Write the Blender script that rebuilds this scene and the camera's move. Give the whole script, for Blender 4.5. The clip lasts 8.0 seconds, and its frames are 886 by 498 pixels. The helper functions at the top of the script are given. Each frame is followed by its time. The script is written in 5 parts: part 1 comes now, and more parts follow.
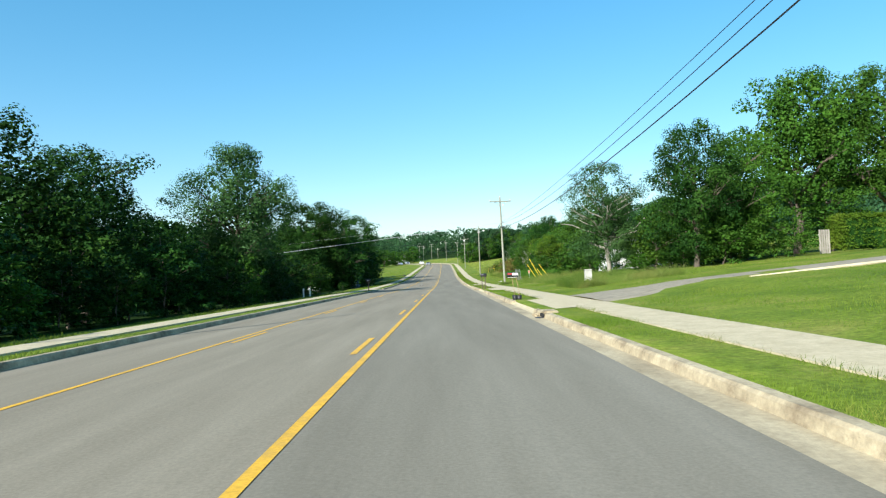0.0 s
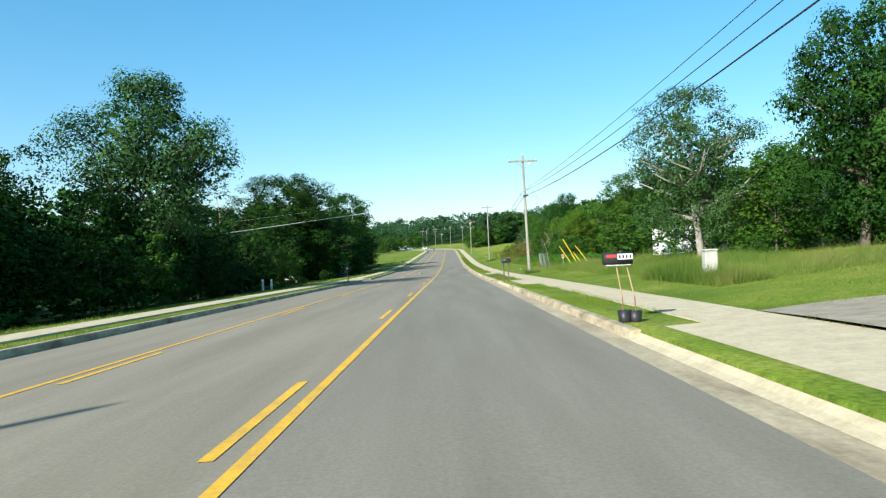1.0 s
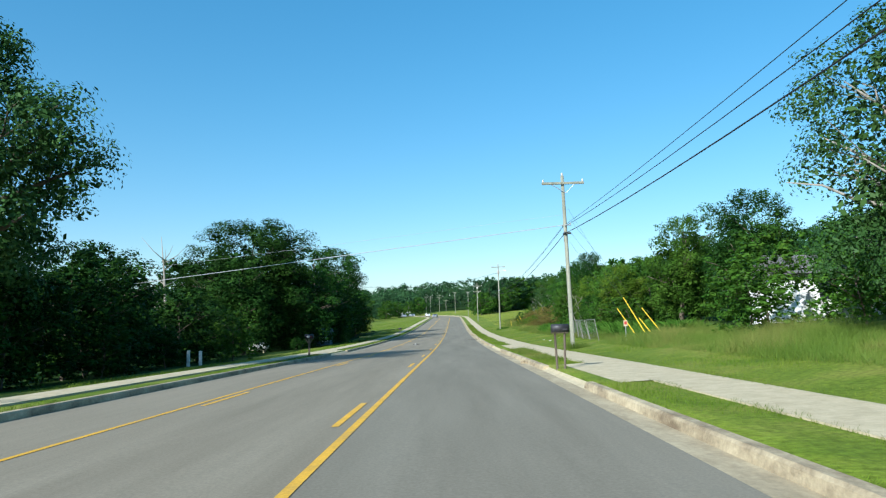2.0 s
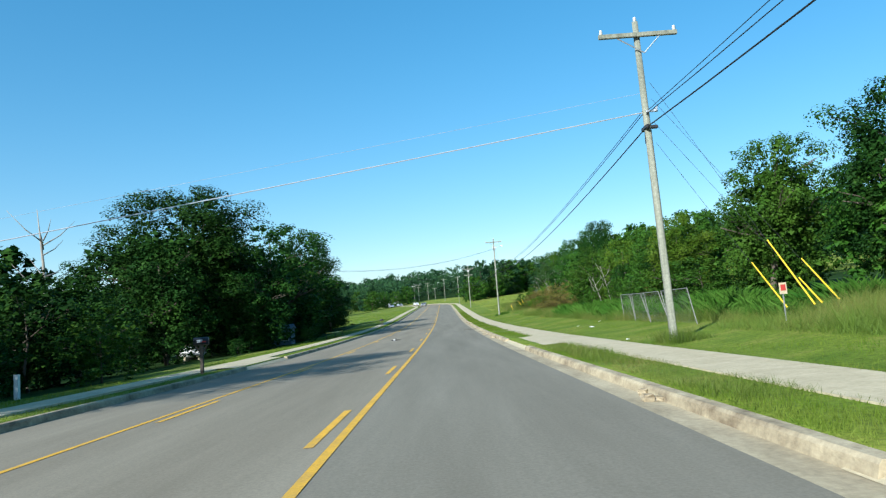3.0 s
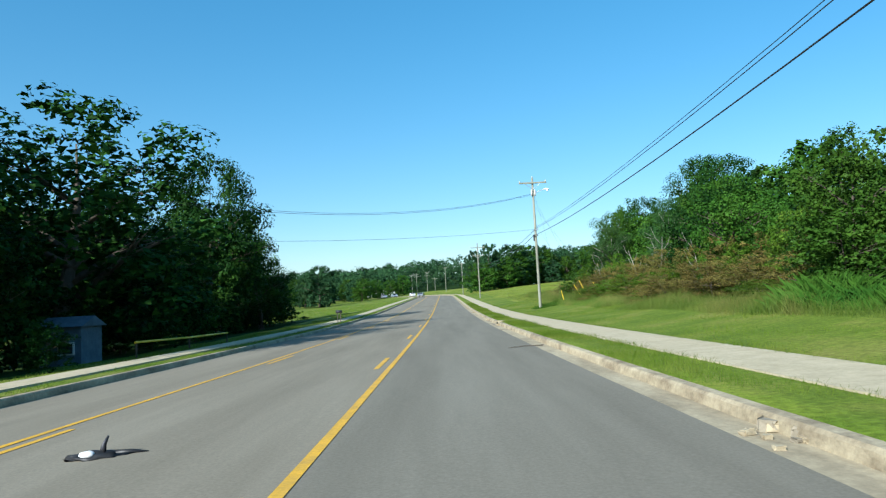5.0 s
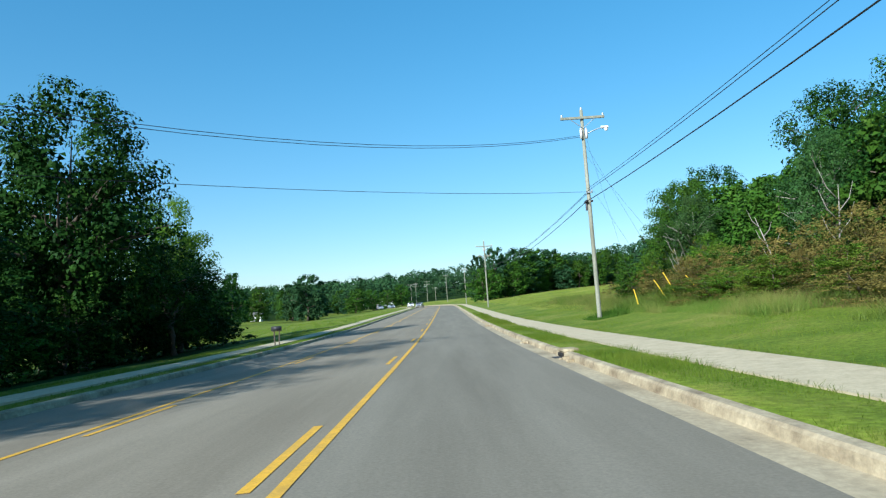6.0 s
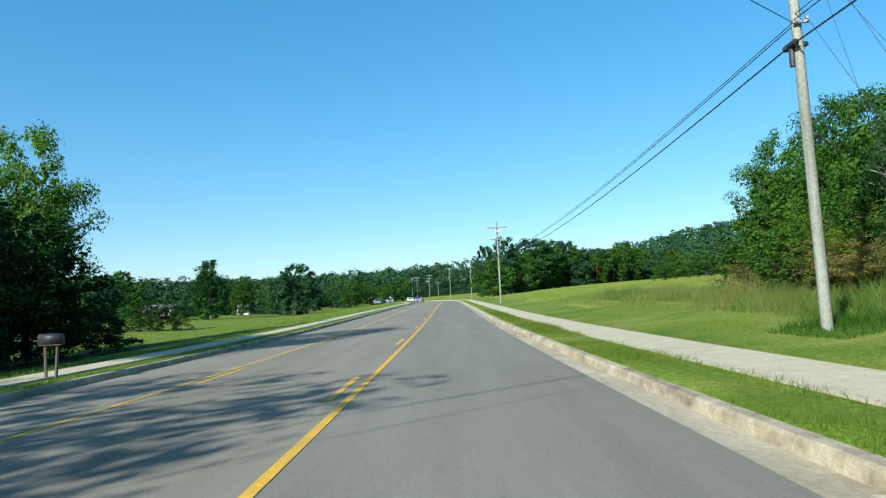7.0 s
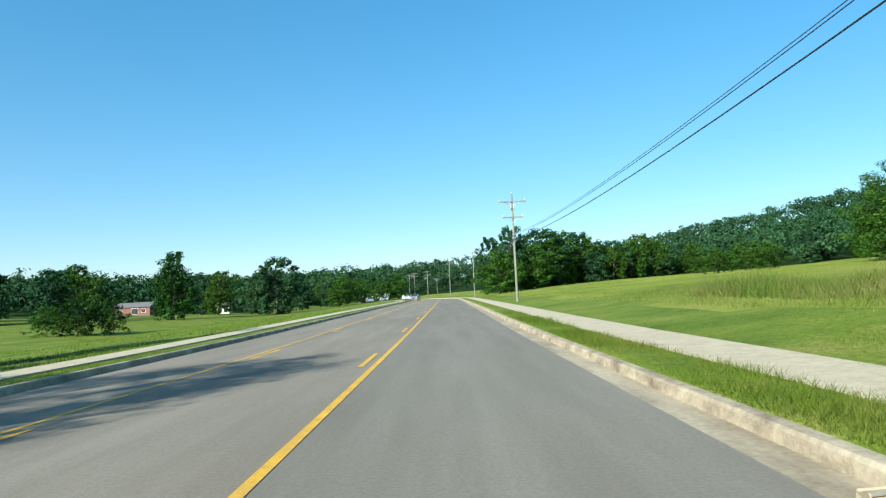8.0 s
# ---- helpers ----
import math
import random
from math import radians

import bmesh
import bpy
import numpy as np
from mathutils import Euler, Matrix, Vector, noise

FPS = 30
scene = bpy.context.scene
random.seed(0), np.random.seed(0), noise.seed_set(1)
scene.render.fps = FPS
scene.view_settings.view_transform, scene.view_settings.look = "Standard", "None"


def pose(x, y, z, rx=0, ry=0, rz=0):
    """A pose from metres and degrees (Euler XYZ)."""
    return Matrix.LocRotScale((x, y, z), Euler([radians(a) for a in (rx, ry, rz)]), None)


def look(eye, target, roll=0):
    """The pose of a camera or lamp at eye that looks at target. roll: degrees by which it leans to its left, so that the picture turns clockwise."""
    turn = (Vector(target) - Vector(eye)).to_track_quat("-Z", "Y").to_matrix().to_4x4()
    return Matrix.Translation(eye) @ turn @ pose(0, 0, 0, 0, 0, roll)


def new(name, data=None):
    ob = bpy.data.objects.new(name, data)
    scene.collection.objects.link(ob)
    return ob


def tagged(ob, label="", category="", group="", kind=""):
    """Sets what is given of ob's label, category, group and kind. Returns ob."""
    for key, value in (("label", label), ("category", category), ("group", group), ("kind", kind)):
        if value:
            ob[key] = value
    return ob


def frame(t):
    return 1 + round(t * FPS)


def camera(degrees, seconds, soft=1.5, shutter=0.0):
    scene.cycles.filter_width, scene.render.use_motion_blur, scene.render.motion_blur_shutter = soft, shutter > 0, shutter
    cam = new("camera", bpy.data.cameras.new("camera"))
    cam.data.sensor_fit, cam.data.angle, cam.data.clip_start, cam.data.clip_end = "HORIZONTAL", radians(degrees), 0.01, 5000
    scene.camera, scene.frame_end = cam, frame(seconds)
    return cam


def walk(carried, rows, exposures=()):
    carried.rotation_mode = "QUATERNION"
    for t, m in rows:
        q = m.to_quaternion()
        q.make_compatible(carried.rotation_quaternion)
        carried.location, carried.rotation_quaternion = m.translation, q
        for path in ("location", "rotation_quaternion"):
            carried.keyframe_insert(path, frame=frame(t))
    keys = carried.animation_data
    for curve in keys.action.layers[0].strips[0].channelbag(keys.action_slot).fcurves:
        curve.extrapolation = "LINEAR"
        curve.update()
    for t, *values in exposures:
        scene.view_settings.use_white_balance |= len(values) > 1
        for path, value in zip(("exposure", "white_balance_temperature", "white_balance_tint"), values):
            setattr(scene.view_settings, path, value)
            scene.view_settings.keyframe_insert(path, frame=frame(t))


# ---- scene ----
cam = camera(66.0, 8.0, soft=1.25)
PATH = [
    (0, (-0.576, -11.717, 1.294), (-0.592, -1.724, 1.655), -2.23),
    (0.2, (-0.566, -7.841, 1.279), (-0.608, 2.156, 1.539), -1.96),
    (0.3, (-0.559, -5.909, 1.271), (-0.611, 4.087, 1.553), -1.85),
    (0.5, (-0.544, -2.070, 1.256), (-0.608, 7.927, 1.488), -1.75),
    (0.7, (-0.524, 1.720, 1.241), (-0.598, 11.717, 1.497), -1.98),
    (0.8, (-0.515, 3.592, 1.234), (-0.593, 13.590, 1.429), -2.17),
    (1, (-0.506, 7.282, 1.219), (-0.595, 17.280, 1.382), -2.40),
    (1.2, (-0.505, 10.891, 1.204), (-0.608, 20.885, 1.527), -1.99),
    (1.3, (-0.505, 12.668, 1.197), (-0.617, 22.662, 1.531), -1.65),
    (1.5, (-0.505, 16.174, 1.183), (-0.605, 26.163, 1.639), -1.23),
    (1.6, (-0.506, 17.907, 1.176), (-0.619, 27.878, 1.922), -1.27),
    (1.7, (-0.509, 19.629, 1.170), (-0.625, 29.578, 2.165), -1.20),
    (2.8, (-0.603, 38.554, 1.094), (-0.613, 48.476, 2.337), -4.22),
    (2.9, (-0.613, 40.336, 1.085), (-0.566, 50.282, 2.122), -4.33),
    (3, (-0.622, 42.138, 1.075), (-0.564, 52.090, 2.055), -4.37),
    (3.2, (-0.638, 45.814, 1.054), (-0.626, 55.775, 1.933), -3.88),
    (3.3, (-0.644, 47.691, 1.043), (-0.657, 57.653, 1.914), -3.46),
    (3.5, (-0.654, 51.537, 1.020), (-0.693, 61.499, 1.892), -2.97),
    (3.7, (-0.660, 55.508, 0.997), (-0.721, 65.479, 1.754), -3.46),
    (3.8, (-0.664, 57.532, 0.985), (-0.721, 67.513, 1.610), -3.87),
    (4, (-0.676, 61.637, 0.955), (-0.678, 71.606, 1.739), -4.35),
    (4.2, (-0.697, 65.793, 0.919), (-0.709, 75.755, 1.791), -3.65),
    (4.3, (-0.707, 67.889, 0.903), (-0.737, 77.857, 1.706), -3.05),
    (4.5, (-0.718, 72.121, 0.887), (-0.778, 82.091, 1.654), -2.35),
    (4.6, (-0.717, 74.258, 0.887), (-0.782, 84.226, 1.675), -2.36),
    (4.7, (-0.715, 76.406, 0.889), (-0.745, 86.367, 1.778), -2.40),
    (5.8, (-0.616, 100.187, 0.988), (-0.590, 110.148, 1.876), -4.45),
    (5.9, (-0.602, 102.303, 1.008), (-0.583, 112.261, 1.928), -3.75),
    (6, (-0.588, 104.401, 1.029), (-0.562, 114.346, 2.079), -3.88),
    (6.2, (-0.559, 108.547, 1.078), (-0.560, 118.519, 1.828), -4.11),
    (6.3, (-0.544, 110.608, 1.104), (-0.529, 120.584, 1.793), -4.19),
    (6.5, (-0.514, 114.737, 1.160), (-0.496, 124.697, 2.058), -4.27),
    (6.7, (-0.485, 118.909, 1.216), (-0.580, 128.867, 2.131), -3.82),
    (6.8, (-0.471, 121.008, 1.244), (-0.556, 130.987, 1.882), -3.42),
    (7, (-0.450, 125.213, 1.296), (-0.491, 135.163, 2.292), -2.77),
    (7.2, (-0.438, 129.410, 1.345), (-0.533, 139.398, 1.812), -2.55),
    (7.3, (-0.434, 131.505, 1.372), (-0.556, 141.504, 1.463), -2.51),
    (7.5, (-0.430, 135.693, 1.443), (-0.537, 145.691, 1.607), -2.50),
    (7.7, (-0.427, 139.882, 1.544), (-0.548, 149.865, 2.129), -2.53),
    (7.8, (-0.426, 141.978, 1.603), (-0.512, 151.954, 2.280), -2.58),
    (8, (-0.423, 146.169, 1.731), (-0.461, 156.122, 2.701), -2.70),
]
walk(cam, [(t, look(eye, target, roll)) for t, eye, target, roll in PATH],
     exposures=[(0, 1.03, 6000, 7), (1.5, 1.01, 5950, 7), (1.7, 0.82, 5720, 6), (2.8, 0.80, 5620, 6), (7.0, 0.78, 5580, 6), (7.3, 0.94, 5800, 7), (8.0, 0.90, 5800, 7)])

# ---- light ----
SUN_EL, LIGHT_AZ = 27.5, (0.585, 0.811)
world = bpy.data.worlds.new("sky")
scene.world = world
world.use_nodes = True
wn = world.node_tree
sky = wn.nodes.new("ShaderNodeTexSky")
sky.sky_type = "NISHITA"
sky.sun_disc = False
sky.sun_elevation = radians(SUN_EL)
sky.sun_rotation = math.atan2(-LIGHT_AZ[0], -LIGHT_AZ[1])
sky.air_density, sky.dust_density, sky.ozone_density = 1.0, 0.7, 1.6
tone = wn.nodes.new("ShaderNodeHueSaturation")
tone.inputs["Saturation"].default_value = 1.62
tone.inputs["Hue"].default_value = 0.487
even = wn.nodes.new("ShaderNodeGamma")
even.inputs[1].default_value = 0.7
wn.links.new(sky.outputs[0], even.inputs[0])
wn.links.new(even.outputs[0], tone.inputs["Color"])
wn.links.new(tone.outputs[0], wn.nodes["Background"].inputs[0])
wn.nodes["Background"].inputs[1].default_value = 0.156
sun = new("sun", bpy.data.lights.new("sun", "SUN"))
sun.data.energy, sun.data.angle, sun.data.color = 5.0, radians(0.55), (1.0, 0.94, 0.84)
flat = math.hypot(*LIGHT_AZ)
sun.matrix_world = look((0, 0, 60), (LIGHT_AZ[0] / flat, LIGHT_AZ[1] / flat, 60 - math.tan(radians(SUN_EL))))


# ---- materials ----
def material(name, colours, rough=0.8, metal=0.0, scale=3.0, detail=6.0, bump=0.0, bump_scale=40.0, per="", spread=0.0, spec=0.3, through_light=0.0, stretch=(1, 1, 1), grain=0.0, grain_depth=0.3):
    """A surface whose colour runs between two or three colours by noise at a real-world size."""
    mat = bpy.data.materials.new(name)
    mat.use_nodes = True
    nt = mat.node_tree
    shader = nt.nodes["Principled BSDF"]
    shader.inputs["Roughness"].default_value = rough
    shader.inputs["Metallic"].default_value = metal
    shader.inputs["Specular IOR Level"].default_value = spec
    geo = nt.nodes.new("ShaderNodeNewGeometry")
    mapping = nt.nodes.new("ShaderNodeMapping")
    mapping.inputs["Scale"].default_value = stretch
    if per == "object":
        coord = nt.nodes.new("ShaderNodeTexCoord")
        nt.links.new(coord.outputs["Object"], mapping.inputs[0])
    else:
        nt.links.new(geo.outputs["Position"], mapping.inputs[0])
    noise_a = nt.nodes.new("ShaderNodeTexNoise")
    noise_a.inputs["Scale"].default_value = scale
    noise_a.inputs["Detail"].default_value = detail
    noise_a.inputs["Roughness"].default_value = 0.65
    nt.links.new(mapping.outputs[0], noise_a.inputs[0])
    ramp = nt.nodes.new("ShaderNodeValToRGB")
    ramp.color_ramp.elements[0].position, ramp.color_ramp.elements[1].position = 0.32, 0.68
    ramp.color_ramp.elements[0].color = (*colours[0], 1)
    ramp.color_ramp.elements[1].color = (*colours[-1], 1)
    if len(colours) > 2:
        ramp.color_ramp.elements.new(0.5).color = (*colours[1], 1)
    nt.links.new(noise_a.outputs[0], ramp.inputs[0])
    out = ramp.outputs[0]
    if spread:
        info = nt.nodes.new("ShaderNodeObjectInfo")
        hsv = nt.nodes.new("ShaderNodeHueSaturation")
        rng = nt.nodes.new("ShaderNodeMapRange")
        rng.inputs[3].default_value, rng.inputs[4].default_value = 1 - spread, 1 + spread
        add = nt.nodes.new("ShaderNodeMath")
        add.operation = "ADD"
        nt.links.new(geo.outputs["Random Per Island"], add.inputs[0])
        nt.links.new(info.outputs["Random"], add.inputs[1])
        half = nt.nodes.new("ShaderNodeMath")
        half.operation = "MULTIPLY"
        half.inputs[1].default_value = 0.5
        nt.links.new(add.outputs[0], half.inputs[0])
        nt.links.new(half.outputs[0], rng.inputs[0])
        nt.links.new(rng.outputs[0], hsv.inputs["Value"])
        hue = nt.nodes.new("ShaderNodeMapRange")
        hue.inputs[3].default_value, hue.inputs[4].default_value = 0.5 - spread * 0.012, 0.5 + spread * 0.03
        nt.links.new(info.outputs["Random"], hue.inputs[0])
        nt.links.new(hue.outputs[0], hsv.inputs["Hue"])
        nt.links.new(out, hsv.inputs["Color"])
        out = hsv.outputs[0]
    if grain:
        fine = nt.nodes.new("ShaderNodeTexNoise")
        fine.inputs["Scale"].default_value = grain
        fine.inputs["Detail"].default_value = 5
        fine.inputs["Roughness"].default_value = 0.7
        nt.links.new(geo.outputs["Position"], fine.inputs[0])
        level = nt.nodes.new("ShaderNodeMapRange")
        level.inputs[1].default_value, level.inputs[2].default_value = 0.3, 0.7
        level.inputs[3].default_value, level.inputs[4].default_value = 1 - grain_depth, 1 + grain_depth
        nt.links.new(fine.outputs[0], level.inputs[0])
        shade = nt.nodes.new("ShaderNodeHueSaturation")
        nt.links.new(level.outputs[0], shade.inputs["Value"])
        nt.links.new(out, shade.inputs["Color"])
        out = shade.outputs[0]
    nt.links.new(out, shader.inputs["Base Color"])
    if bump:
        noise_b = nt.nodes.new("ShaderNodeTexNoise")
        noise_b.inputs["Scale"].default_value = bump_scale
        noise_b.inputs["Detail"].default_value = 4
        nt.links.new(mapping.outputs[0], noise_b.inputs[0])
        node = nt.nodes.new("ShaderNodeBump")
        node.inputs["Strength"].default_value = bump
        node.inputs["Distance"].default_value = 0.02
        nt.links.new(noise_b.outputs[0], node.inputs["Height"])
        nt.links.new(node.outputs[0], shader.inputs["Normal"])
    if through_light:
        leaf = nt.nodes.new("ShaderNodeBsdfTranslucent")
        mix = nt.nodes.new("ShaderNodeMixShader")
        mix.inputs[0].default_value = through_light
        nt.links.new(out, leaf.inputs[0])
        nt.links.new(shader.outputs[0], mix.inputs[1])
        nt.links.new(leaf.outputs[0], mix.inputs[2])
        nt.links.new(mix.outputs[0], nt.nodes["Material Output"].inputs[0])
    return mat


ASPHALT = material("asphalt", [(0.182, 0.157, 0.112), (0.216, 0.188, 0.136), (0.252, 0.221, 0.162)], 0.92, scale=0.9, detail=10, bump=0.08, bump_scale=120, stretch=(1, 0.08, 1), spec=0.2, grain=30, grain_depth=0.16)
# Right lane: slightly darker and greyer than the other lanes.
ASPHALT_GREY = material("grey_lane_asphalt", [(0.166, 0.147, 0.108), (0.196, 0.175, 0.130), (0.226, 0.203, 0.153)], 0.92, scale=0.9, detail=10, bump=0.08, bump_scale=120, stretch=(1, 0.08, 1), spec=0.22, grain=30, grain_depth=0.16)
YELLOW = material("yellow_paint", [(0.48, 0.29, 0.055), (0.60, 0.34, 0.03), (0.70, 0.39, 0.03)], 0.7, scale=2.5, grain=25, grain_depth=0.18)
CONCRETE = material("concrete", [(0.40, 0.335, 0.21), (0.458, 0.386, 0.247), (0.51, 0.435, 0.285)], 0.9, scale=2.5, bump=0.3, bump_scale=60, grain=14, grain_depth=0.13)
KERB_CONCRETE = material("kerb_concrete", [(0.17, 0.128, 0.078), (0.35, 0.29, 0.185), (0.48, 0.405, 0.265)], 0.9, scale=2.2, bump=0.4, bump_scale=40, stretch=(1, 0.5, 1), grain=12, grain_depth=0.2)
GUTTER = material("gutter_concrete", [(0.24, 0.19, 0.115), (0.36, 0.295, 0.185), (0.45, 0.375, 0.24)], 0.9, scale=1.6, bump=0.2, bump_scale=60, stretch=(1, 0.3, 1), grain=12, grain_depth=0.2)
GRAVEL = material("gravel", [(0.19, 0.162, 0.115), (0.26, 0.224, 0.16), (0.32, 0.28, 0.205)], 0.95, scale=2.5, bump=0.6, bump_scale=30)
GRASS_GROUND = material("grass_ground", [(0.070, 0.116, 0.010), (0.126, 0.170, 0.018), (0.198, 0.200, 0.042)], 0.9, scale=0.3, detail=10, bump=1.0, bump_scale=14, spec=0.1, grain=9, grain_depth=0.45)
# Forest floor colour, sunk near black for shade that the thin crowns leave out.
SHADED_FLOOR = material("shaded_forest_floor", [(0.012, 0.030, 0.008), (0.024, 0.050, 0.012), (0.040, 0.066, 0.018)], 0.95, scale=0.2, bump=1.0, bump_scale=2, spec=0.03)
FIELD_GROUND = material("field_ground", [(0.110, 0.155, 0.018), (0.175, 0.210, 0.030), (0.255, 0.240, 0.058)], 0.9, scale=0.12, detail=10, bump=1.0, bump_scale=9, spec=0.05, grain=7, grain_depth=0.35, stretch=(1, 0.35, 1))
BLADES = material("grass_blades", [(0.084, 0.148, 0.012), (0.136, 0.195, 0.020), (0.202, 0.224, 0.042)], 0.7, scale=0.4, spread=0.25, spec=0.1, through_light=0.4)
TALL_BLADES = material("tall_grass_blades", [(0.070, 0.130, 0.012), (0.125, 0.178, 0.025), (0.225, 0.205, 0.060)], 0.6, scale=0.25, spread=0.35, spec=0.2, through_light=0.3)
BROWN_BLADES = material("dry_brush_blades", [(0.12, 0.12, 0.035), (0.19, 0.15, 0.06), (0.10, 0.13, 0.03)], 0.8, scale=0.3, spread=0.4, spec=0.1, through_light=0.2)
# Near-black lows put the wood's shade into the leaves; highs paint sunlit lumps.
LEAF_SHADE = material("shade_painted_leaves", [(0.006, 0.022, 0.004), (0.015, 0.044, 0.007), (0.048, 0.108, 0.015)], 0.55, scale=0.5, spread=0.28, spec=0.04, through_light=0.06)
LEAF_DRY = material("dry_leaves", [(0.085, 0.095, 0.020), (0.150, 0.120, 0.032), (0.215, 0.165, 0.045)], 0.8, scale=0.7, spread=0.4, spec=0.1, through_light=0.15)
FIELD_BLADES = material("field_blades", [(0.150, 0.195, 0.026), (0.205, 0.240, 0.042), (0.285, 0.265, 0.076)], 0.8, scale=0.12, spread=0.25, spec=0.05, through_light=0.3)
CANE_BLADES = material("cane_blades", [(0.028, 0.078, 0.009), (0.050, 0.110, 0.012), (0.085, 0.150, 0.024)], 0.7, scale=0.4, spread=0.25, spec=0.05, through_light=0.25)
LEAF_MID = material("maple_leaves", [(0.022, 0.060, 0.007), (0.042, 0.098, 0.011), (0.072, 0.138, 0.016)], 0.5, scale=0.5, spread=0.3, spec=0.05, through_light=0.14)
LEAF_LIGHT = material("young_leaves", [(0.046, 0.100, 0.009), (0.082, 0.150, 0.013), (0.130, 0.19, 0.020)], 0.5, scale=0.5, spread=0.3, spec=0.05, through_light=0.25)
LEAF_GREY = material("pecan_leaves", [(0.020, 0.054, 0.014), (0.036, 0.082, 0.020), (0.064, 0.120, 0.033)], 0.5, scale=0.5, spread=0.28, spec=0.08, through_light=0.15)
# Blue raised in the leaf colour to stand for haze over the far woods.
LEAF_HAZE = material("haze_blue_leaves", [(0.016, 0.045, 0.018), (0.028, 0.068, 0.026), (0.046, 0.094, 0.034)], 0.6, scale=0.08, spread=0.3, spec=0.03, through_light=0.06)
HOLE_SHADE = material("hollow_shade", [(0.012, 0.011, 0.010), (0.03, 0.028, 0.025)], 0.9, scale=6)
BARK = material("bark", [(0.07, 0.055, 0.04), (0.13, 0.105, 0.08)], 0.95, scale=4, bump=0.8, bump_scale=14, stretch=(1, 1, 0.3))
PALE_BARK = material("pale_bark", [(0.19, 0.17, 0.14), (0.34, 0.315, 0.27)], 0.95, scale=3, bump=0.6, bump_scale=14, stretch=(1, 1, 0.3))
POLE_WOOD = material("weathered_pole_wood", [(0.155, 0.158, 0.118), (0.215, 0.218, 0.166), (0.275, 0.277, 0.216)], 0.9, scale=6, bump=0.5, bump_scale=30, stretch=(1, 1, 0.08), grain=16, grain_depth=0.28)
GALVANISED = material("galvanised_steel", [(0.42, 0.43, 0.44), (0.55, 0.56, 0.57)], 0.45, metal=0.8, scale=8)
FENCE_STEEL = material("weathered_fence_steel", [(0.17, 0.165, 0.155), (0.26, 0.255, 0.24)], 0.65, metal=0.3, scale=9)
BEIGE_PLASTIC = material("weathered_beige_plastic", [(0.34, 0.33, 0.28), (0.46, 0.45, 0.39)], 0.7, scale=5)
DARK_METAL = material("dark_metal", [(0.03, 0.03, 0.035), (0.06, 0.06, 0.065)], 0.5, metal=0.4, scale=9)
CABLE = material("cable_black", [(0.015, 0.015, 0.016), (0.03, 0.03, 0.03)], 0.6, scale=5)
BARE_WIRE = material("bare_wire", [(0.5, 0.5, 0.5), (0.62, 0.62, 0.62)], 0.4, metal=0.6, scale=5)
PORCELAIN = material("porcelain", [(0.45, 0.44, 0.42), (0.6, 0.59, 0.56)], 0.25, scale=6)
GUARD_YELLOW = material("yellow_plastic", [(0.75, 0.50, 0.02), (0.85, 0.60, 0.04)], 0.5, scale=2)
BLACK_PLASTIC = material("black_plastic", [(0.012, 0.012, 0.013), (0.03, 0.03, 0.03)], 0.45, scale=6)
RED_PAINT = material("red_paint", [(0.34, 0.035, 0.03), (0.46, 0.05, 0.04)], 0.5, scale=6)
WHITE_PAINT = material("white_paint", [(0.66, 0.65, 0.62), (0.8, 0.79, 0.76)], 0.6, scale=2.5)
TAN_WOOD = material("tan_wood", [(0.30, 0.20, 0.11), (0.42, 0.29, 0.17)], 0.8, scale=10, stretch=(1, 1, 0.1))
BRICK = material("red_brick", [(0.15, 0.075, 0.05), (0.23, 0.12, 0.085)], 0.9, scale=2)
ROOF = material("grey_shingle", [(0.10, 0.10, 0.10), (0.17, 0.16, 0.155)], 0.95, scale=3, bump=0.5, bump_scale=12)
DARK_GLASS = material("window_glass", [(0.02, 0.025, 0.03), (0.04, 0.045, 0.05)], 0.08, scale=1, spec=0.8)
CAR_WHITE = material("white_car_paint", [(0.72, 0.72, 0.72), (0.8, 0.8, 0.8)], 0.25, scale=1, spec=0.6)
CAR_SILVER = material("silver_car_paint", [(0.35, 0.37, 0.40), (0.45, 0.47, 0.50)], 0.25, metal=0.5, scale=1, spec=0.6)
RUBBER = material("rubber", [(0.015, 0.015, 0.015), (0.03, 0.03, 0.03)], 0.85, scale=8)
BLUE_PAINT = material("faded_blue_paint", [(0.09, 0.12, 0.16), (0.15, 0.19, 0.23)], 0.7, scale=2.5)


# ---- ground plan ----
CROWN_X, KERB_R, KERB_L = -1.9, 2.28, -8.55
WALK_R, WALK_L = (3.68, 5.15), (-10.75, -9.65)
KNOTS_Y = np.array([-400, -60, -15, 15, 45, 75, 105, 135, 165, 200, 250, 300, 350, 420, 520, 700, 1000, 2000.0])
KNOTS_Z = np.array([1.6, 0.24, 0.06, -0.06, -0.18, -0.36, -0.21, 0.18, 0.95, 2.15, 3.8, 5.4, 6.9, 8.4, 9.2, 9.0, 8.5, 8.0])


def road_z(y):
    """Height of the road's crown; a smoothed run through the knots."""
    y = np.asarray(y, float)
    return sum(np.interp(y + d, KNOTS_Y, KNOTS_Z) for d in (-12, -6, 0, 6, 12)) / 5


def bend(y):
    """How far the road has swung to the left at y."""
    over = np.clip(np.asarray(y, float) - 285, 0, 195)
    return -(over**2) / 520


SIDE_U = np.array([-900, -400, -200, -90, -40, -20, -14, -10.75, -9.65, -8.77, 2.5, 3.68, 5.15, 7.0, 10, 16, 25, 45, 60, 110, 200, 400, 900.0])
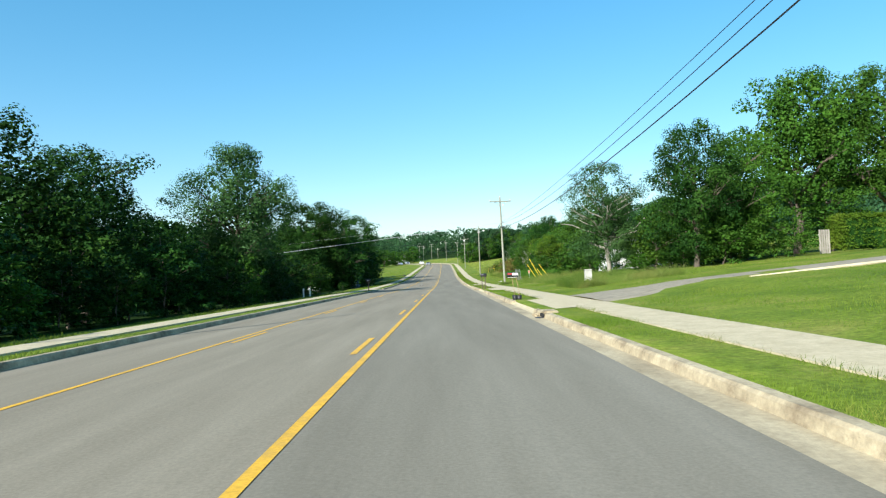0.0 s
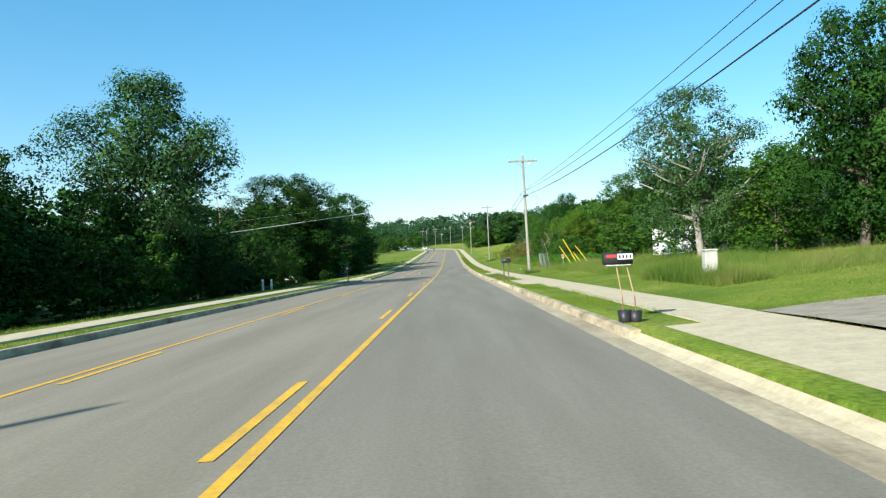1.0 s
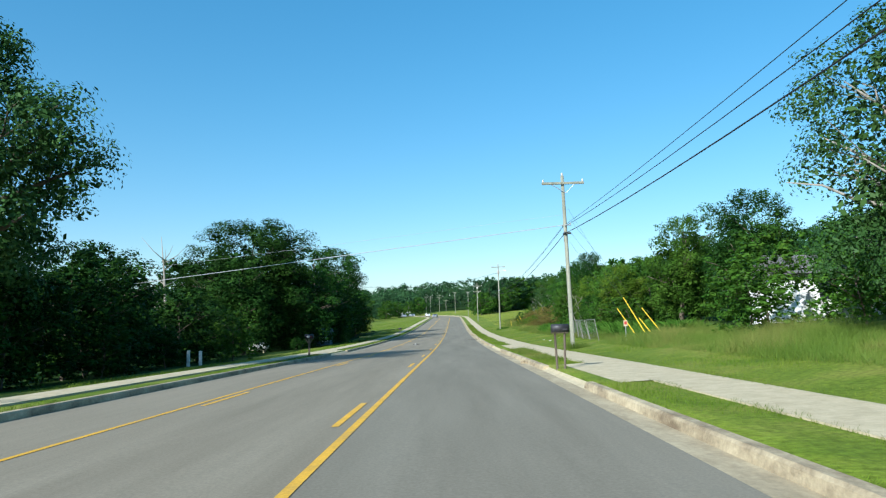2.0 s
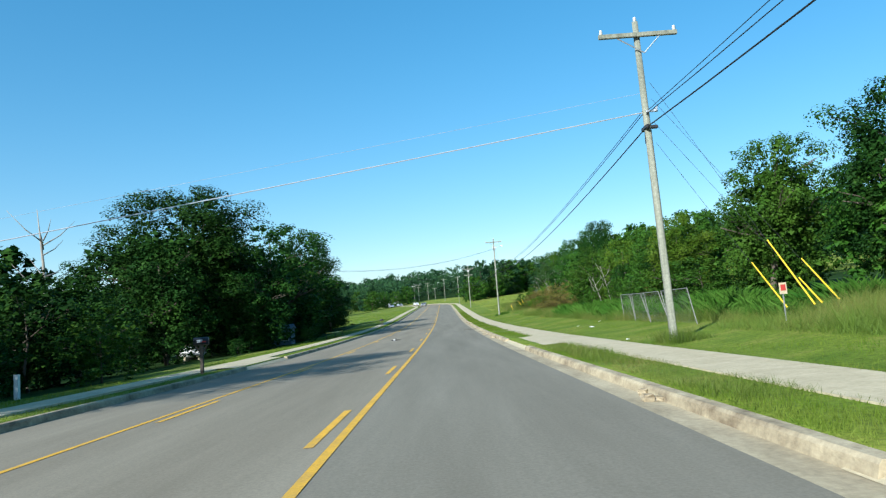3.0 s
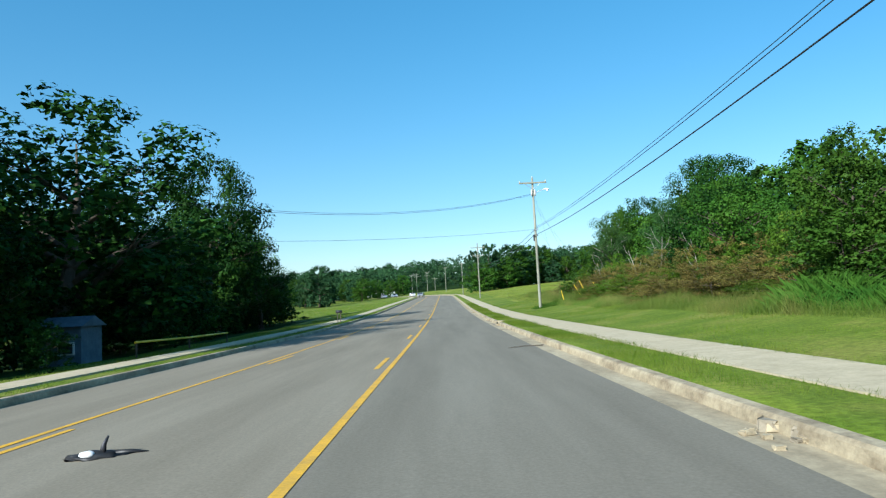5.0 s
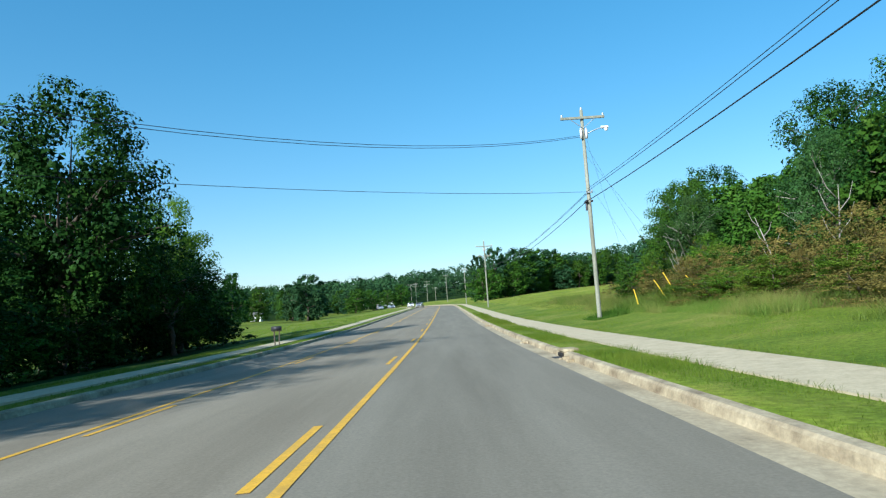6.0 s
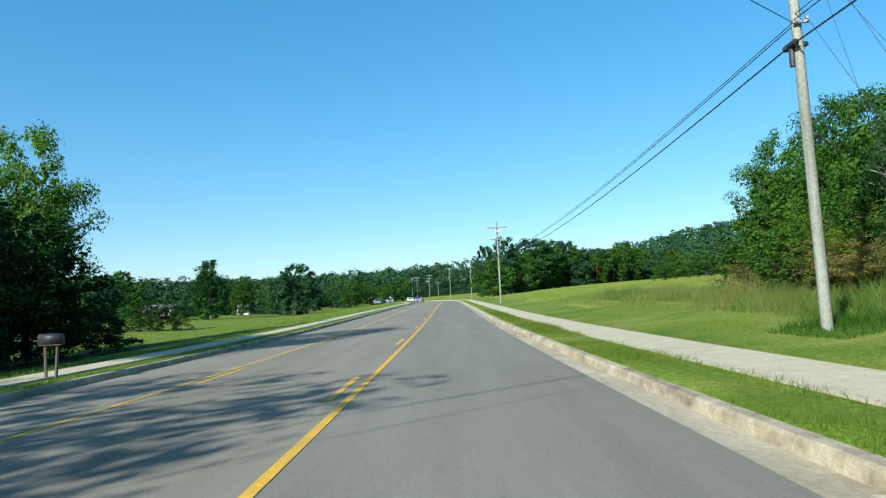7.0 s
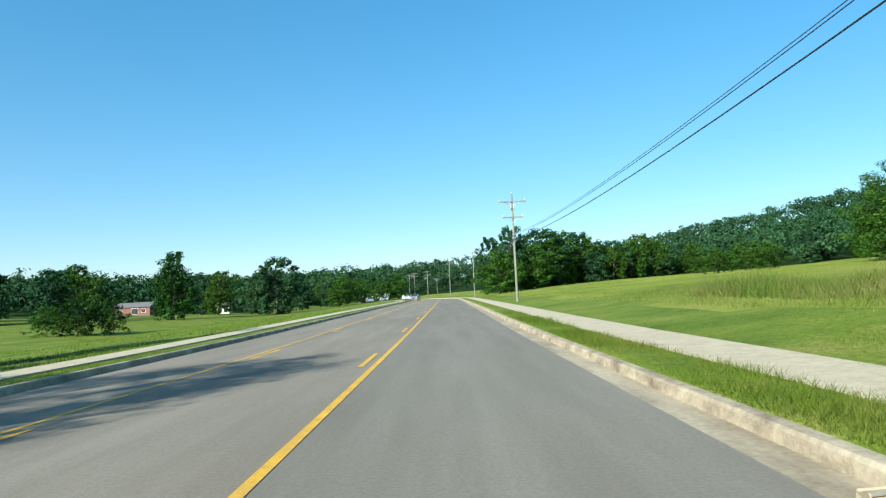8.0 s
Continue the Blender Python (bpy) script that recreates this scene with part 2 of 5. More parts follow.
SIDE_Z = np.array([34, 15, 4.0, -1.0, -2.0, -0.7, -0.3, -0.02, -0.03, 0.0, 0.05, 0.06, 0.10, 0.30, 0.66, 1.1, 1.75, 2.7, 3.2, 4.2, 10, 46, 66.0])


def side_z(u, y):
    z = np.interp(u, SIDE_U, SIDE_Z)
    return z


def ground_z(x, y):
    x, y = np.asarray(x, float), np.asarray(y, float)
    u = x - bend(y)
    far = np.clip((y - 480) / 240, 0, 1)
    z = road_z(y) + side_z(u, y) + 20 * far**2 * (3 - 2 * far)
    inside = (u > KERB_L - 0.2) & (u < KERB_R + 0.2)
    z = np.where(inside, road_z(y) - 0.021 * np.abs(u - CROWN_X) - 0.12, z)
    return z


def road_top(x, y):
    return float(road_z(y)) - 0.021 * abs(float(x) - float(bend(y)) - CROWN_X)


def gz(x, y):
    return float(ground_z(x, y))


# ---- building helpers ----
def mesh_of(name, verts, faces, mat, smooth=False):
    me = bpy.data.meshes.new(name)
    me.from_pydata([tuple(v) for v in verts], [], faces)
    me.materials.append(mat)
    if smooth:
        me.polygons.foreach_set("use_smooth", [True] * len(me.polygons))
    me.update()
    return me


def quads_mesh(name, corners, mat, size=4):
    """A mesh of loose faces from an array (n, size, 3)."""
    corners = np.asarray(corners, np.float32)
    n = len(corners)
    me = bpy.data.meshes.new(name)
    me.vertices.add(n * size)
    me.vertices.foreach_set("co", corners.reshape(-1))
    me.loops.add(n * size)
    me.loops.foreach_set("vertex_index", np.arange(n * size, dtype=np.int32))
    me.polygons.add(n)
    me.polygons.foreach_set("loop_start", np.arange(0, n * size, size, dtype=np.int32))
    me.materials.append(mat)
    me.update(calc_edges=True)
    me.validate()
    return me


def part(name, bm, mat, parent=None, label="", smooth=False):
    """Links a bmesh, or a ready mesh, as one object under a thing or a part."""
    if isinstance(bm, bmesh.types.BMesh):
        me = bpy.data.meshes.new(name)
        bm.to_mesh(me)
        bm.free()
        me.materials.append(mat)
        if smooth:
            me.polygons.foreach_set("use_smooth", [True] * len(me.polygons))
    else:
        me = bm
    ob = new(name, me)
    if parent is not None:
        ob.parent = parent
    if label:
        ob["label"] = label
    return ob


def box(size, at=(0, 0, 0), bevel=0.0, turn=None):
    bm = bmesh.new()
    bmesh.ops.create_cube(bm, size=1.0)
    bmesh.ops.scale(bm, vec=size, verts=bm.verts)
    if bevel:
        bmesh.ops.bevel(bm, geom=bm.edges[:], offset=bevel, segments=2, affect="EDGES")
    if turn is not None:
        bmesh.ops.transform(bm, matrix=turn, verts=bm.verts)
    bmesh.ops.translate(bm, vec=at, verts=bm.verts)
    return bm


def tube(points, radii, sides=8, caps=True):
    """A tapered tube along points."""
    bm = bmesh.new()
    rings = []
    pts = [Vector(p) for p in points]
    for i, p in enumerate(pts):
        way = (pts[min(i + 1, len(pts) - 1)] - pts[max(i - 1, 0)]).normalized()
        q = way.to_track_quat("Z", "Y")
        r = radii[i] if isinstance(radii, (list, tuple)) else radii
        rings.append([bm.verts.new(p + q @ Vector((r * math.cos(a), r * math.sin(a), 0))) for a in (2 * math.pi * k / sides for k in range(sides))])
    for a, b in zip(rings, rings[1:]):
        for k in range(sides):
            bm.faces.new((a[k], a[(k + 1) % sides], b[(k + 1) % sides], b[k]))
    if caps:
        bm.faces.new(rings[0][::-1])
        bm.faces.new(rings[-1])
    return bm


def joined(*bms):
    out = bmesh.new()
    for bm in bms:
        me = bpy.data.meshes.new("piece")
        bm.to_mesh(me)
        bm.free()
        out.from_mesh(me)
        bpy.data.meshes.remove(me)
    return out


def thing(name, at, label, category, group="", turn=0.0):
    ob = new(name)
    ob.matrix_basis = pose(*at, 0, 0, turn)
    return tagged(ob, label, category, group)


ROAD_Y = np.concatenate([np.arange(-60, 285, 5.0), np.arange(285, 480, 3.0)])


def strip(name, ys, us, zs, mat, kind_label, category, parent=None):
    """A sheet that follows the road: columns at offsets us, heights zs above the crown line."""
    verts, faces = [], []
    n = len(us)
    for y in ys:
        b, z0 = float(np.interp(y, ROAD_Y, bend(ROAD_Y))), float(np.interp(y, ROAD_Y, road_z(ROAD_Y)))
        for u, z in zip(us, zs):
            verts.append((u + b, y, z0 + z))
    for i in range(len(ys) - 1):
        for j in range(n - 1):
            faces.append((i * n + j, i * n + j + 1, (i + 1) * n + j + 1, (i + 1) * n + j))
    ob = new(name, mesh_of(name, verts, faces, mat))
    if parent is not None:
        ob.parent = parent
    else:
        tagged(ob, kind_label, category, kind="structure")
    return ob


# ---- ground, road ----
xs = np.unique(np.concatenate([np.arange(-900, -120, 40), np.arange(-120, -20, 5), np.arange(-20, 24, 1.0), [-10.75, -9.65, -8.77, -8.65, 2.38, 2.5, 3.68, 5.15], np.arange(25, 120, 5), np.arange(120, 900, 40)]))
ys = np.unique(np.concatenate([np.arange(-300, -40, 20), np.arange(-40, 330, 3.0), np.arange(330, 700, 12), np.arange(700, 2000, 90)]))
gx, gy = np.meshgrid(xs, ys)
gxx = gx + bend(gy)
gzz = ground_z(gxx, gy)
rough_z = np.array([[noise.noise(Vector((a * 0.15, b * 0.15, 0))) * 0.12 + noise.noise(Vector((a * 0.5, b * 0.5, 3))) * 0.04 for a, b in zip(ra, rb)] for ra, rb in zip(gx, gy)])
edge = np.clip(np.maximum(gx - 5.4, -11.0 - gx) / 3, 0, 1)
gzz = gzz + rough_z * edge
nx, ny = len(xs), len(ys)
verts = np.stack([gxx, gy, gzz], -1).reshape(-1, 3)
faces = [(i * nx + j, i * nx + j + 1, (i + 1) * nx + j + 1, (i + 1) * nx + j) for i in range(ny - 1) for j in range(nx - 1)]
ground = new("ground", mesh_of("ground", verts, faces, GRASS_GROUND, True))
# the hay field is a rougher, yellower patch of the same sheet
ground.data.materials.append(FIELD_GROUND)
centre = np.array([[(xs[j] + xs[j + 1]) / 2, (ys[i] + ys[i + 1]) / 2] for i in range(ny - 1) for j in range(nx - 1)])
field = (centre[:, 0] > 9 + 0.8 * np.sin(centre[:, 1] * 0.21)) & (centre[:, 1] > 146) & (centre[:, 1] < 420)
# Polygons under the woods take the floor with shade in its colour.
ground.data.materials.append(SHADED_FLOOR)
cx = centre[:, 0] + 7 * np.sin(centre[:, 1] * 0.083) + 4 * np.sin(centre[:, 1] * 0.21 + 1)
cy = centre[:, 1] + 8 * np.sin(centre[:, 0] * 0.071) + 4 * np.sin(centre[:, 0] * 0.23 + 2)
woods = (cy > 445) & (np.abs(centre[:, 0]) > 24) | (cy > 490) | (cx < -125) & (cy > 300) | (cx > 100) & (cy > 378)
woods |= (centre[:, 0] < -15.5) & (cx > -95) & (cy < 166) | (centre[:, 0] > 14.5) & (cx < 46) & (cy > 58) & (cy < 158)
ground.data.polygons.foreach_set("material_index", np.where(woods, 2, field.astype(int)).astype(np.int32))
tagged(ground, "rolling ground of mown and rough green grass", "ground", kind="structure")

road_us = [KERB_L, -7, CROWN_X - 3.6, -3.5, CROWN_X]
road = strip("road", ROAD_Y, road_us, [-0.021 * abs(u - CROWN_X) for u in road_us], ASPHALT, "left and middle lanes of tan-grey faded asphalt", "road")
lane_us = [CROWN_X, 0, KERB_R - 0.42]
right_lane = strip("road_right_lane", ROAD_Y, lane_us, [-0.021 * abs(u - CROWN_X) for u in lane_us], ASPHALT_GREY, "right lane of slightly darker grey asphalt", "road")


def kerb(name, front, back, ys, label):
    """A concrete kerb: gutter pan side, rounded face, flat top, back."""
    s = 1 if back > front else -1
    low = -0.021 * abs(front - CROWN_X)
    us = [front - 0.01 * s, front + 0.005 * s, front + 0.03 * s, front + 0.06 * s, back - 0.02 * s, back, back]
    zs = [low - 0.1, low, low + 0.11, low + 0.145, low + 0.15, low + 0.14, low - 0.15]
    if s < 0:
        us, zs = us[::-1], zs[::-1]
    ob = strip(name, ys, us, zs, KERB_CONCRETE, label, "kerb")
    n = len(us)
    rows_n = len(ob.data.vertices) // n
    faces_end = [tuple(range(n))[::-1], tuple(range((rows_n - 1) * n, rows_n * n))]
    bm = bmesh.new()
    bm.from_mesh(ob.data)
    bm.verts.ensure_lookup_table()
    for f in faces_end:
        bm.faces.new([bm.verts[i] for i in f])
    bm.to_mesh(ob.data)
    bm.free()
    return ob


OPENINGS = [(11.0, 18.2), (40.0, 47.0), (67.8, 76.0)]
LEFT_OPENING = (69.5, 76.5)
starts = [-60.0] + [b for _, b in OPENINGS]
ends = [a for a, _ in OPENINGS] + [478.0]
for a, b in zip(starts, ends):
    kerb("kerb_right", KERB_R, KERB_R + 0.22, np.unique(np.concatenate([[a, b], ROAD_Y[(ROAD_Y > a) & (ROAD_Y < b)]])), "tan concrete kerb along the road, stained and chipped")
for a, b in OPENINGS:
    yy = np.unique(np.concatenate([[a - 0.4, b + 0.4], ROAD_Y[(ROAD_Y > a) & (ROAD_Y < b)]]))
    strip("driveway_apron", yy, [KERB_R - 0.02, KERB_R + 0.1, KERB_R + 0.24, 3.2, WALK_R[0] + 0.02], [-0.085, -0.05, 0.03, 0.065, 0.089], CONCRETE, "pale concrete driveway apron across the verge", "driveway")
for a, b in ((-60.0, LEFT_OPENING[0]), (LEFT_OPENING[1], 478.0)):
    kerb("kerb_left", KERB_L, KERB_L - 0.2, np.unique(np.concatenate([[a, b], ROAD_Y[(ROAD_Y > a) & (ROAD_Y < b)]])), "grey concrete kerb in the shade of trees")
strip("driveway_apron", np.unique(np.concatenate([np.array(LEFT_OPENING) + (-0.3, 0.3), ROAD_Y[(ROAD_Y > LEFT_OPENING[0]) & (ROAD_Y < LEFT_OPENING[1])]])), [WALK_L[1] - 0.02, -9.0, KERB_L - 0.2, KERB_L - 0.06, KERB_L + 0.02], [0.024, 0.0, -0.03, -0.09, -0.138], CONCRETE, "pale concrete driveway apron across the verge", "driveway")
strip("gutter", ROAD_Y, [KERB_R - 0.43, KERB_R + 0.01], [-0.083, -0.09], GUTTER, "tan concrete gutter pan beside the kerb", "gutter")
strip("sidewalk_right", ROAD_Y, [WALK_R[0], WALK_R[0] + 0.01, WALK_R[1] - 0.01, WALK_R[1]], [-0.02, 0.085, 0.125, 0.02], CONCRETE, "pale tan concrete sidewalk", "sidewalk")
strip("sidewalk_left", ROAD_Y, [WALK_L[0], WALK_L[0] + 0.01, WALK_L[1] - 0.01, WALK_L[1]], [-0.1, 0.02, 0.02, -0.1], CONCRETE, "pale concrete sidewalk", "sidewalk")


def marking(name, u, width, y0, y1, label, group):
    yy = np.unique(np.concatenate([[y0, y1], ROAD_Y[(ROAD_Y > y0) & (ROAD_Y < y1)]]))
    z = [-0.021 * abs(v - CROWN_X) + 0.006 for v in (u - width / 2, u + width / 2)]
    ob = strip(name, yy, [u - width / 2, u + width / 2], z, YELLOW, label, "road marking")
    return ob


LEFT_LINE = -5.72
marking("yellow_line_right", CROWN_X, 0.11, -60, 470, "solid yellow lane line on the asphalt", "lines")
marking("yellow_line_left", LEFT_LINE, 0.10, -60, 470, "solid yellow lane line, worn and faded", "lines")
DASH_Y = [-24.6, -12.4, -0.2, 11.8, 23.2, 34.2, 49.6, 59.7, 71.6, 84.6, 97.2, 109.6, 122.3, 134.8, 147.4, 159.5]
DASH_Y += [159.5 + 12.19 * k for k in range(1, 22)]
for y in DASH_Y:
    tagged(marking("yellow_dash", CROWN_X - 0.28, 0.11, y, y + 3.05, "short yellow lane dash on the asphalt", ""), group="yellow lane dashes")
    tagged(marking("yellow_dash", LEFT_LINE + 0.26, 0.10, y + 4, y + 7.05, "short worn yellow lane dash on the asphalt", ""), group="yellow lane dashes")

# ---- trees ----
def leaf_faces(rng, centres, radii, per, size, sides=4, flat=0.8):
    """Loose leaf sprays gathered on round puffs."""
    out = []
    for c, r in zip(centres, radii):
        n = max(6, int(per * (r**2)))
        d = rng.normal(size=(n, 3))
        d /= np.linalg.norm(d, axis=1)[:, None]
        # leaves gather on the puff's outer and upper side and face outwards
        d[:, 2] = np.where((d[:, 2] < -0.25) & (rng.random(n) < 0.45), -d[:, 2], d[:, 2])
        p = c + d * (r * rng.uniform(0.15, 1.06, (n, 1)) ** 0.45 * np.array([1, 1, flat]))
        nor = d + rng.normal(size=(n, 3)) * 0.25 + np.array([0, 0, 0.15])
        nor /= np.linalg.norm(nor, axis=1)[:, None]
        side = np.cross(nor, rng.normal(size=(n, 3)))
        side /= np.linalg.norm(side, axis=1)[:, None]
        up = np.cross(nor, side)
        s = size * rng.uniform(0.55, 1.4, (n, 1))
        if sides == 4:
            out.append(np.stack([p - side * s, p - up * s * 0.55, p + side * s, p + up * s * 0.55], 1))
        else:
            out.append(np.stack([p - side * s - up * s * 0.5, p + side * s - up * s * 0.5, p + up * s], 1))
    return np.concatenate(out)


def tree_kind(name, seed, height, spread, base, leaf, bark, leaf_size, per, clumps, forks=5, trunk=0.22, shape="round", gaps=0.0, sides=4, core=1.0, bare=0):
    """A tree's own two meshes: trunk with limbs, and a crown of leafy puffs."""
    rng = np.random.default_rng(seed)
    limbs = []
    lean = rng.normal(size=2) * 0.03 * height
    top = np.array([lean[0], lean[1], height * 0.82])
    stem = [np.array([0, 0, -0.4]) + (top - [0, 0, -0.4]) * f + np.append(rng.normal(size=2) * 0.012 * height * (0 < f < 1), 0) for f in (0, 0.06, 0.25, 0.5, 0.75, 1)]
    limbs.append(tube(stem, [trunk * 1.5, trunk, trunk * 0.85, trunk * 0.62, trunk * 0.36, trunk * 0.1], 8))
    centres, radii = [], []
    for k in range(forks * 2):
        f = rng.uniform(0.28, 0.85)
        start = stem[0] + (top - stem[0]) * f
        ang = k * 2.4 + rng.uniform(-0.5, 0.5)
        reach = spread * (1.05 - 0.75 * abs(f - 0.45)) * rng.uniform(0.55, 0.9)
        rise = height * rng.uniform(0.08, 0.25)
        end = start + np.array([math.cos(ang) * reach, math.sin(ang) * reach, rise])
        mid = (start + end) / 2 + np.array([0, 0, rise * 0.15]) + rng.normal(size=3) * 0.05 * reach
        r0 = trunk * (1 - f) * 0.8 + 0.025
        limbs.append(tube([start, mid, end], [r0, r0 * 0.6, r0 * 0.15], 5))
        for m in range(2):
            tip = mid + (end - mid) * rng.uniform(0.5, 0.9) + np.append(rng.normal(size=2) * 0.14 * reach, rng.uniform(0.0, 0.2) * reach)
            limbs.append(tube([mid, (mid + tip) / 2 + rng.normal(size=3) * 0.05 * reach, tip], [r0 * 0.4, r0 * 0.25, 0.012], 4, False))
        for g in (0.6, 1.0):
            if rng.random() > gaps:
                centres.append(start + (end - start) * g + rng.normal(size=3) * 0.05 * spread)
                radii.append(spread * rng.uniform(0.18, 0.3))
    for k in range(bare):
        a, z = rng.uniform(0, 6.3), rng.uniform(0.25, 0.6) * height
        pts = [np.array([0.0, 0.0, z])]
        for m in range(4):
            pts.append(pts[-1] + np.array([math.cos(a) * spread * 0.19, math.sin(a) * spread * 0.19, height * 0.05]) + rng.normal(size=3) * 0.3)
        limbs.append(tube(pts, [0.09, 0.075, 0.055, 0.035, 0.015], 5))
    for k in range(clumps):
        h = (k + rng.uniform(0, 1)) / clumps
        z = base + (height - base) * h
        if shape == "round":
            w = math.sqrt(max(0.02, 1 - (2 * h - 0.85) ** 2 / 1.4))
        elif shape == "cone":
            w = max(0.04, 1.0 - h) ** 0.5 * (0.75 + 0.25 * math.sin(min(1.0, h * 4) * 1.5))
        elif shape == "tall":
            w = math.sqrt(max(0.03, 1 - (2 * h - 0.9) ** 2 / 1.3)) * (0.8 + 0.25 * math.sin(h * 9 + seed))
        else:
            w = 1 - 0.55 * h**2
        a = k * 2.399 + rng.uniform(-0.5, 0.5)
        rr = spread * w * math.sqrt(rng.uniform(0.3, 0.78)) * (0.84 + 0.2 * math.sin(3 * a + seed) + 0.1 * math.sin(5 * a + 2 * seed + 4 * h))
        if rng.random() < gaps and 0.1 < h < 0.85:
            continue
        c = np.array([math.cos(a) * rr + lean[0] * h, math.sin(a) * rr + lean[1] * h, z])
        r = max(0.3, spread * rng.uniform(0.15, 0.31) * (1.1 - 0.4 * h))
        c[2] = min(c[2], height - r * 0.75)
        centres.append(c)
        radii.append(r)
        for m in range(2):
            d = rng.normal(size=3)
            centres.append(c + d / np.linalg.norm(d) * r * np.array([0.95, 0.95, 0.7]))
            radii.append(r * rng.uniform(0.3, 0.5))
    centres, radii = np.array(centres), np.array(radii)
    faces = leaf_faces(rng, centres, radii, per, leaf_size, sides)
    if core:
        # leaves deep in each puff are broader sprays that close it
        faces = np.concatenate([faces, leaf_faces(rng, centres * np.array([0.93, 0.93, 0.97]), radii * 0.66, per * 0.3 * core, leaf_size * 1.5, sides)])
    if core > 0.5:
        inner = rng.normal(size=(54, 3))
        inner *= (rng.uniform(0.1, 1, 54) ** 0.4 / np.linalg.norm(inner, axis=1))[:, None]
        inner = inner * np.array([0.62 * spread, 0.62 * spread, 0.36 * (height - base)]) + np.array([lean[0] * 0.5, lean[1] * 0.5, base + (height - base) * 0.48])
        faces = np.concatenate([faces, leaf_faces(rng, inner, np.full(54, spread * 0.2), 36 * core, spread * 0.034, sides)])
    bm = joined(*limbs)
    me = bpy.data.meshes.new(name + "_trunk")
    bm.to_mesh(me)
    bm.free()
    me.materials.append(bark)
    me.polygons.foreach_set("use_smooth", [True] * len(me.polygons))
    return me, quads_mesh(name + "_crown", faces, leaf, sides)


def plant_tree(kind, x, y, height, width, label, category="tree", group="", turn=None, sink=0.0):
    """One tree: scale by its own height and width; the pattern is 10 m high and 4 m in radius."""
    trunk_me, crown_me = kind
    root = new("tree" if category == "tree" else "shrub")
    tagged(root, label, category, group)
    a = random.uniform(0, 360) if turn is None else turn
    root.matrix_basis = pose(x, y, gz(x, y) - sink, 0, 0, a) @ Matrix.Diagonal((width / 8, width / 8, height / 10, 1))
    for nm, me in (("trunk", trunk_me), ("crown", crown_me)):
        ob = new(nm, me)
        ob.parent = root
    return root


def near_kinds(prefix, leaf, bark, n, **kw):
    return [tree_kind(prefix, 11 + 7 * i + len(prefix), 10, 4, leaf=leaf, bark=bark, **kw) for i in range(n)]


BIG = dict(leaf_size=0.066, per=240, clumps=66, forks=7, sides=3, core=1.3)
NEAR = dict(leaf_size=0.086, per=120, clumps=52, forks=5, sides=3)
LOW = dict(leaf_size=0.15, per=38, clumps=30, forks=3, shape="bush", trunk=0.1, sides=3)
MID = dict(leaf_size=0.2, per=45, clumps=50, forks=4, sides=3)
FAR = dict(leaf_size=0.2, per=46, clumps=40, forks=3, sides=3)
BIG_OAK = near_kinds("bigoak", LEAF_SHADE, BARK, 2, base=1.0, **BIG)
HUGE_OAK = near_kinds("hugeoak", LEAF_SHADE, BARK, 1, base=0.9, leaf_size=0.046, per=560, clumps=76, forks=7, sides=3, core=1.9)
HIGH_OAK = near_kinds("highoak", LEAF_MID, BARK, 1, base=3.4, **BIG)
BIG_MAPLE = near_kinds("bigmaple", LEAF_MID, BARK, 2, base=0.7, **BIG)
BIG_YOUNG = near_kinds("bigyoung", LEAF_LIGHT, BARK, 1, base=0.5, **BIG)
PECAN = near_kinds("pecan", LEAF_GREY, BARK, 1, base=2.4, leaf_size=0.056, per=330, clumps=80, forks=8, shape="tall", gaps=0.02, core=1.2, bare=2)
THIN_PECAN = near_kinds("thinpecan", LEAF_GREY, PALE_BARK, 1, base=1.3, leaf_size=0.06, per=340, clumps=66, forks=8, shape="tall", gaps=0.05, core=0.9, bare=8)
OAK = near_kinds("oak", LEAF_SHADE, BARK, 3, base=0.9, **NEAR)
MAPLE = near_kinds("maple", LEAF_MID, BARK, 3, base=0.6, **NEAR)
YOUNG = near_kinds("young", LEAF_LIGHT, BARK, 2, base=0.4, **NEAR)
SHRUB = near_kinds("shrub", LEAF_MID, BARK, 2, base=0.2, **LOW)
DARK_SHRUB = near_kinds("darkshrub", LEAF_SHADE, BARK, 2, base=0.2, **LOW)
DRY_SHRUB = near_kinds("dryshrub", LEAF_DRY, BARK, 2, base=0.2, leaf_size=0.085, per=120, clumps=30, forks=6, sides=3, shape="bush", trunk=0.04, core=0.45, gaps=0.12)
CEDAR = near_kinds("cedar", LEAF_SHADE, BARK, 2, base=0.3, leaf_size=0.135, per=85, clumps=60, forks=3, shape="cone", sides=3)
MID_OAK = near_kinds("midoak", LEAF_SHADE, BARK, 2, base=0.6, **MID)
MID_MAPLE = near_kinds("midmaple", LEAF_MID, BARK, 3, base=0.5, leaf_size=0.15, per=58, clumps=50, forks=4, sides=3)
FAR_OAK = near_kinds("faroak", LEAF_HAZE, BARK, 3, base=0.3, **FAR)


random.seed(5)
OAK_LABEL = "dense dark green oak with a shaded trunk"
MAPLE_LABEL = "full green broadleaf tree at the wood's edge"
# left of the road: single trees that stand out
plant_tree(PECAN[0], -18.9, 50, 14.8, 12.4, "tall open pecan with grey-green leaves and bare forks", turn=20)
plant_tree(HUGE_OAK[0], -23.8, 104, 15.4, 18.0, "broad round dark green oak by the road", turn=40)
plant_tree(BIG_OAK[1], -20.6, 140, 15.4, 11.4, "tall dark tree with sunlit upper leaves", turn=10)
plant_tree(BIG_OAK[0], -26.0, 150, 12.5, 10.0, OAK_LABEL, turn=310)
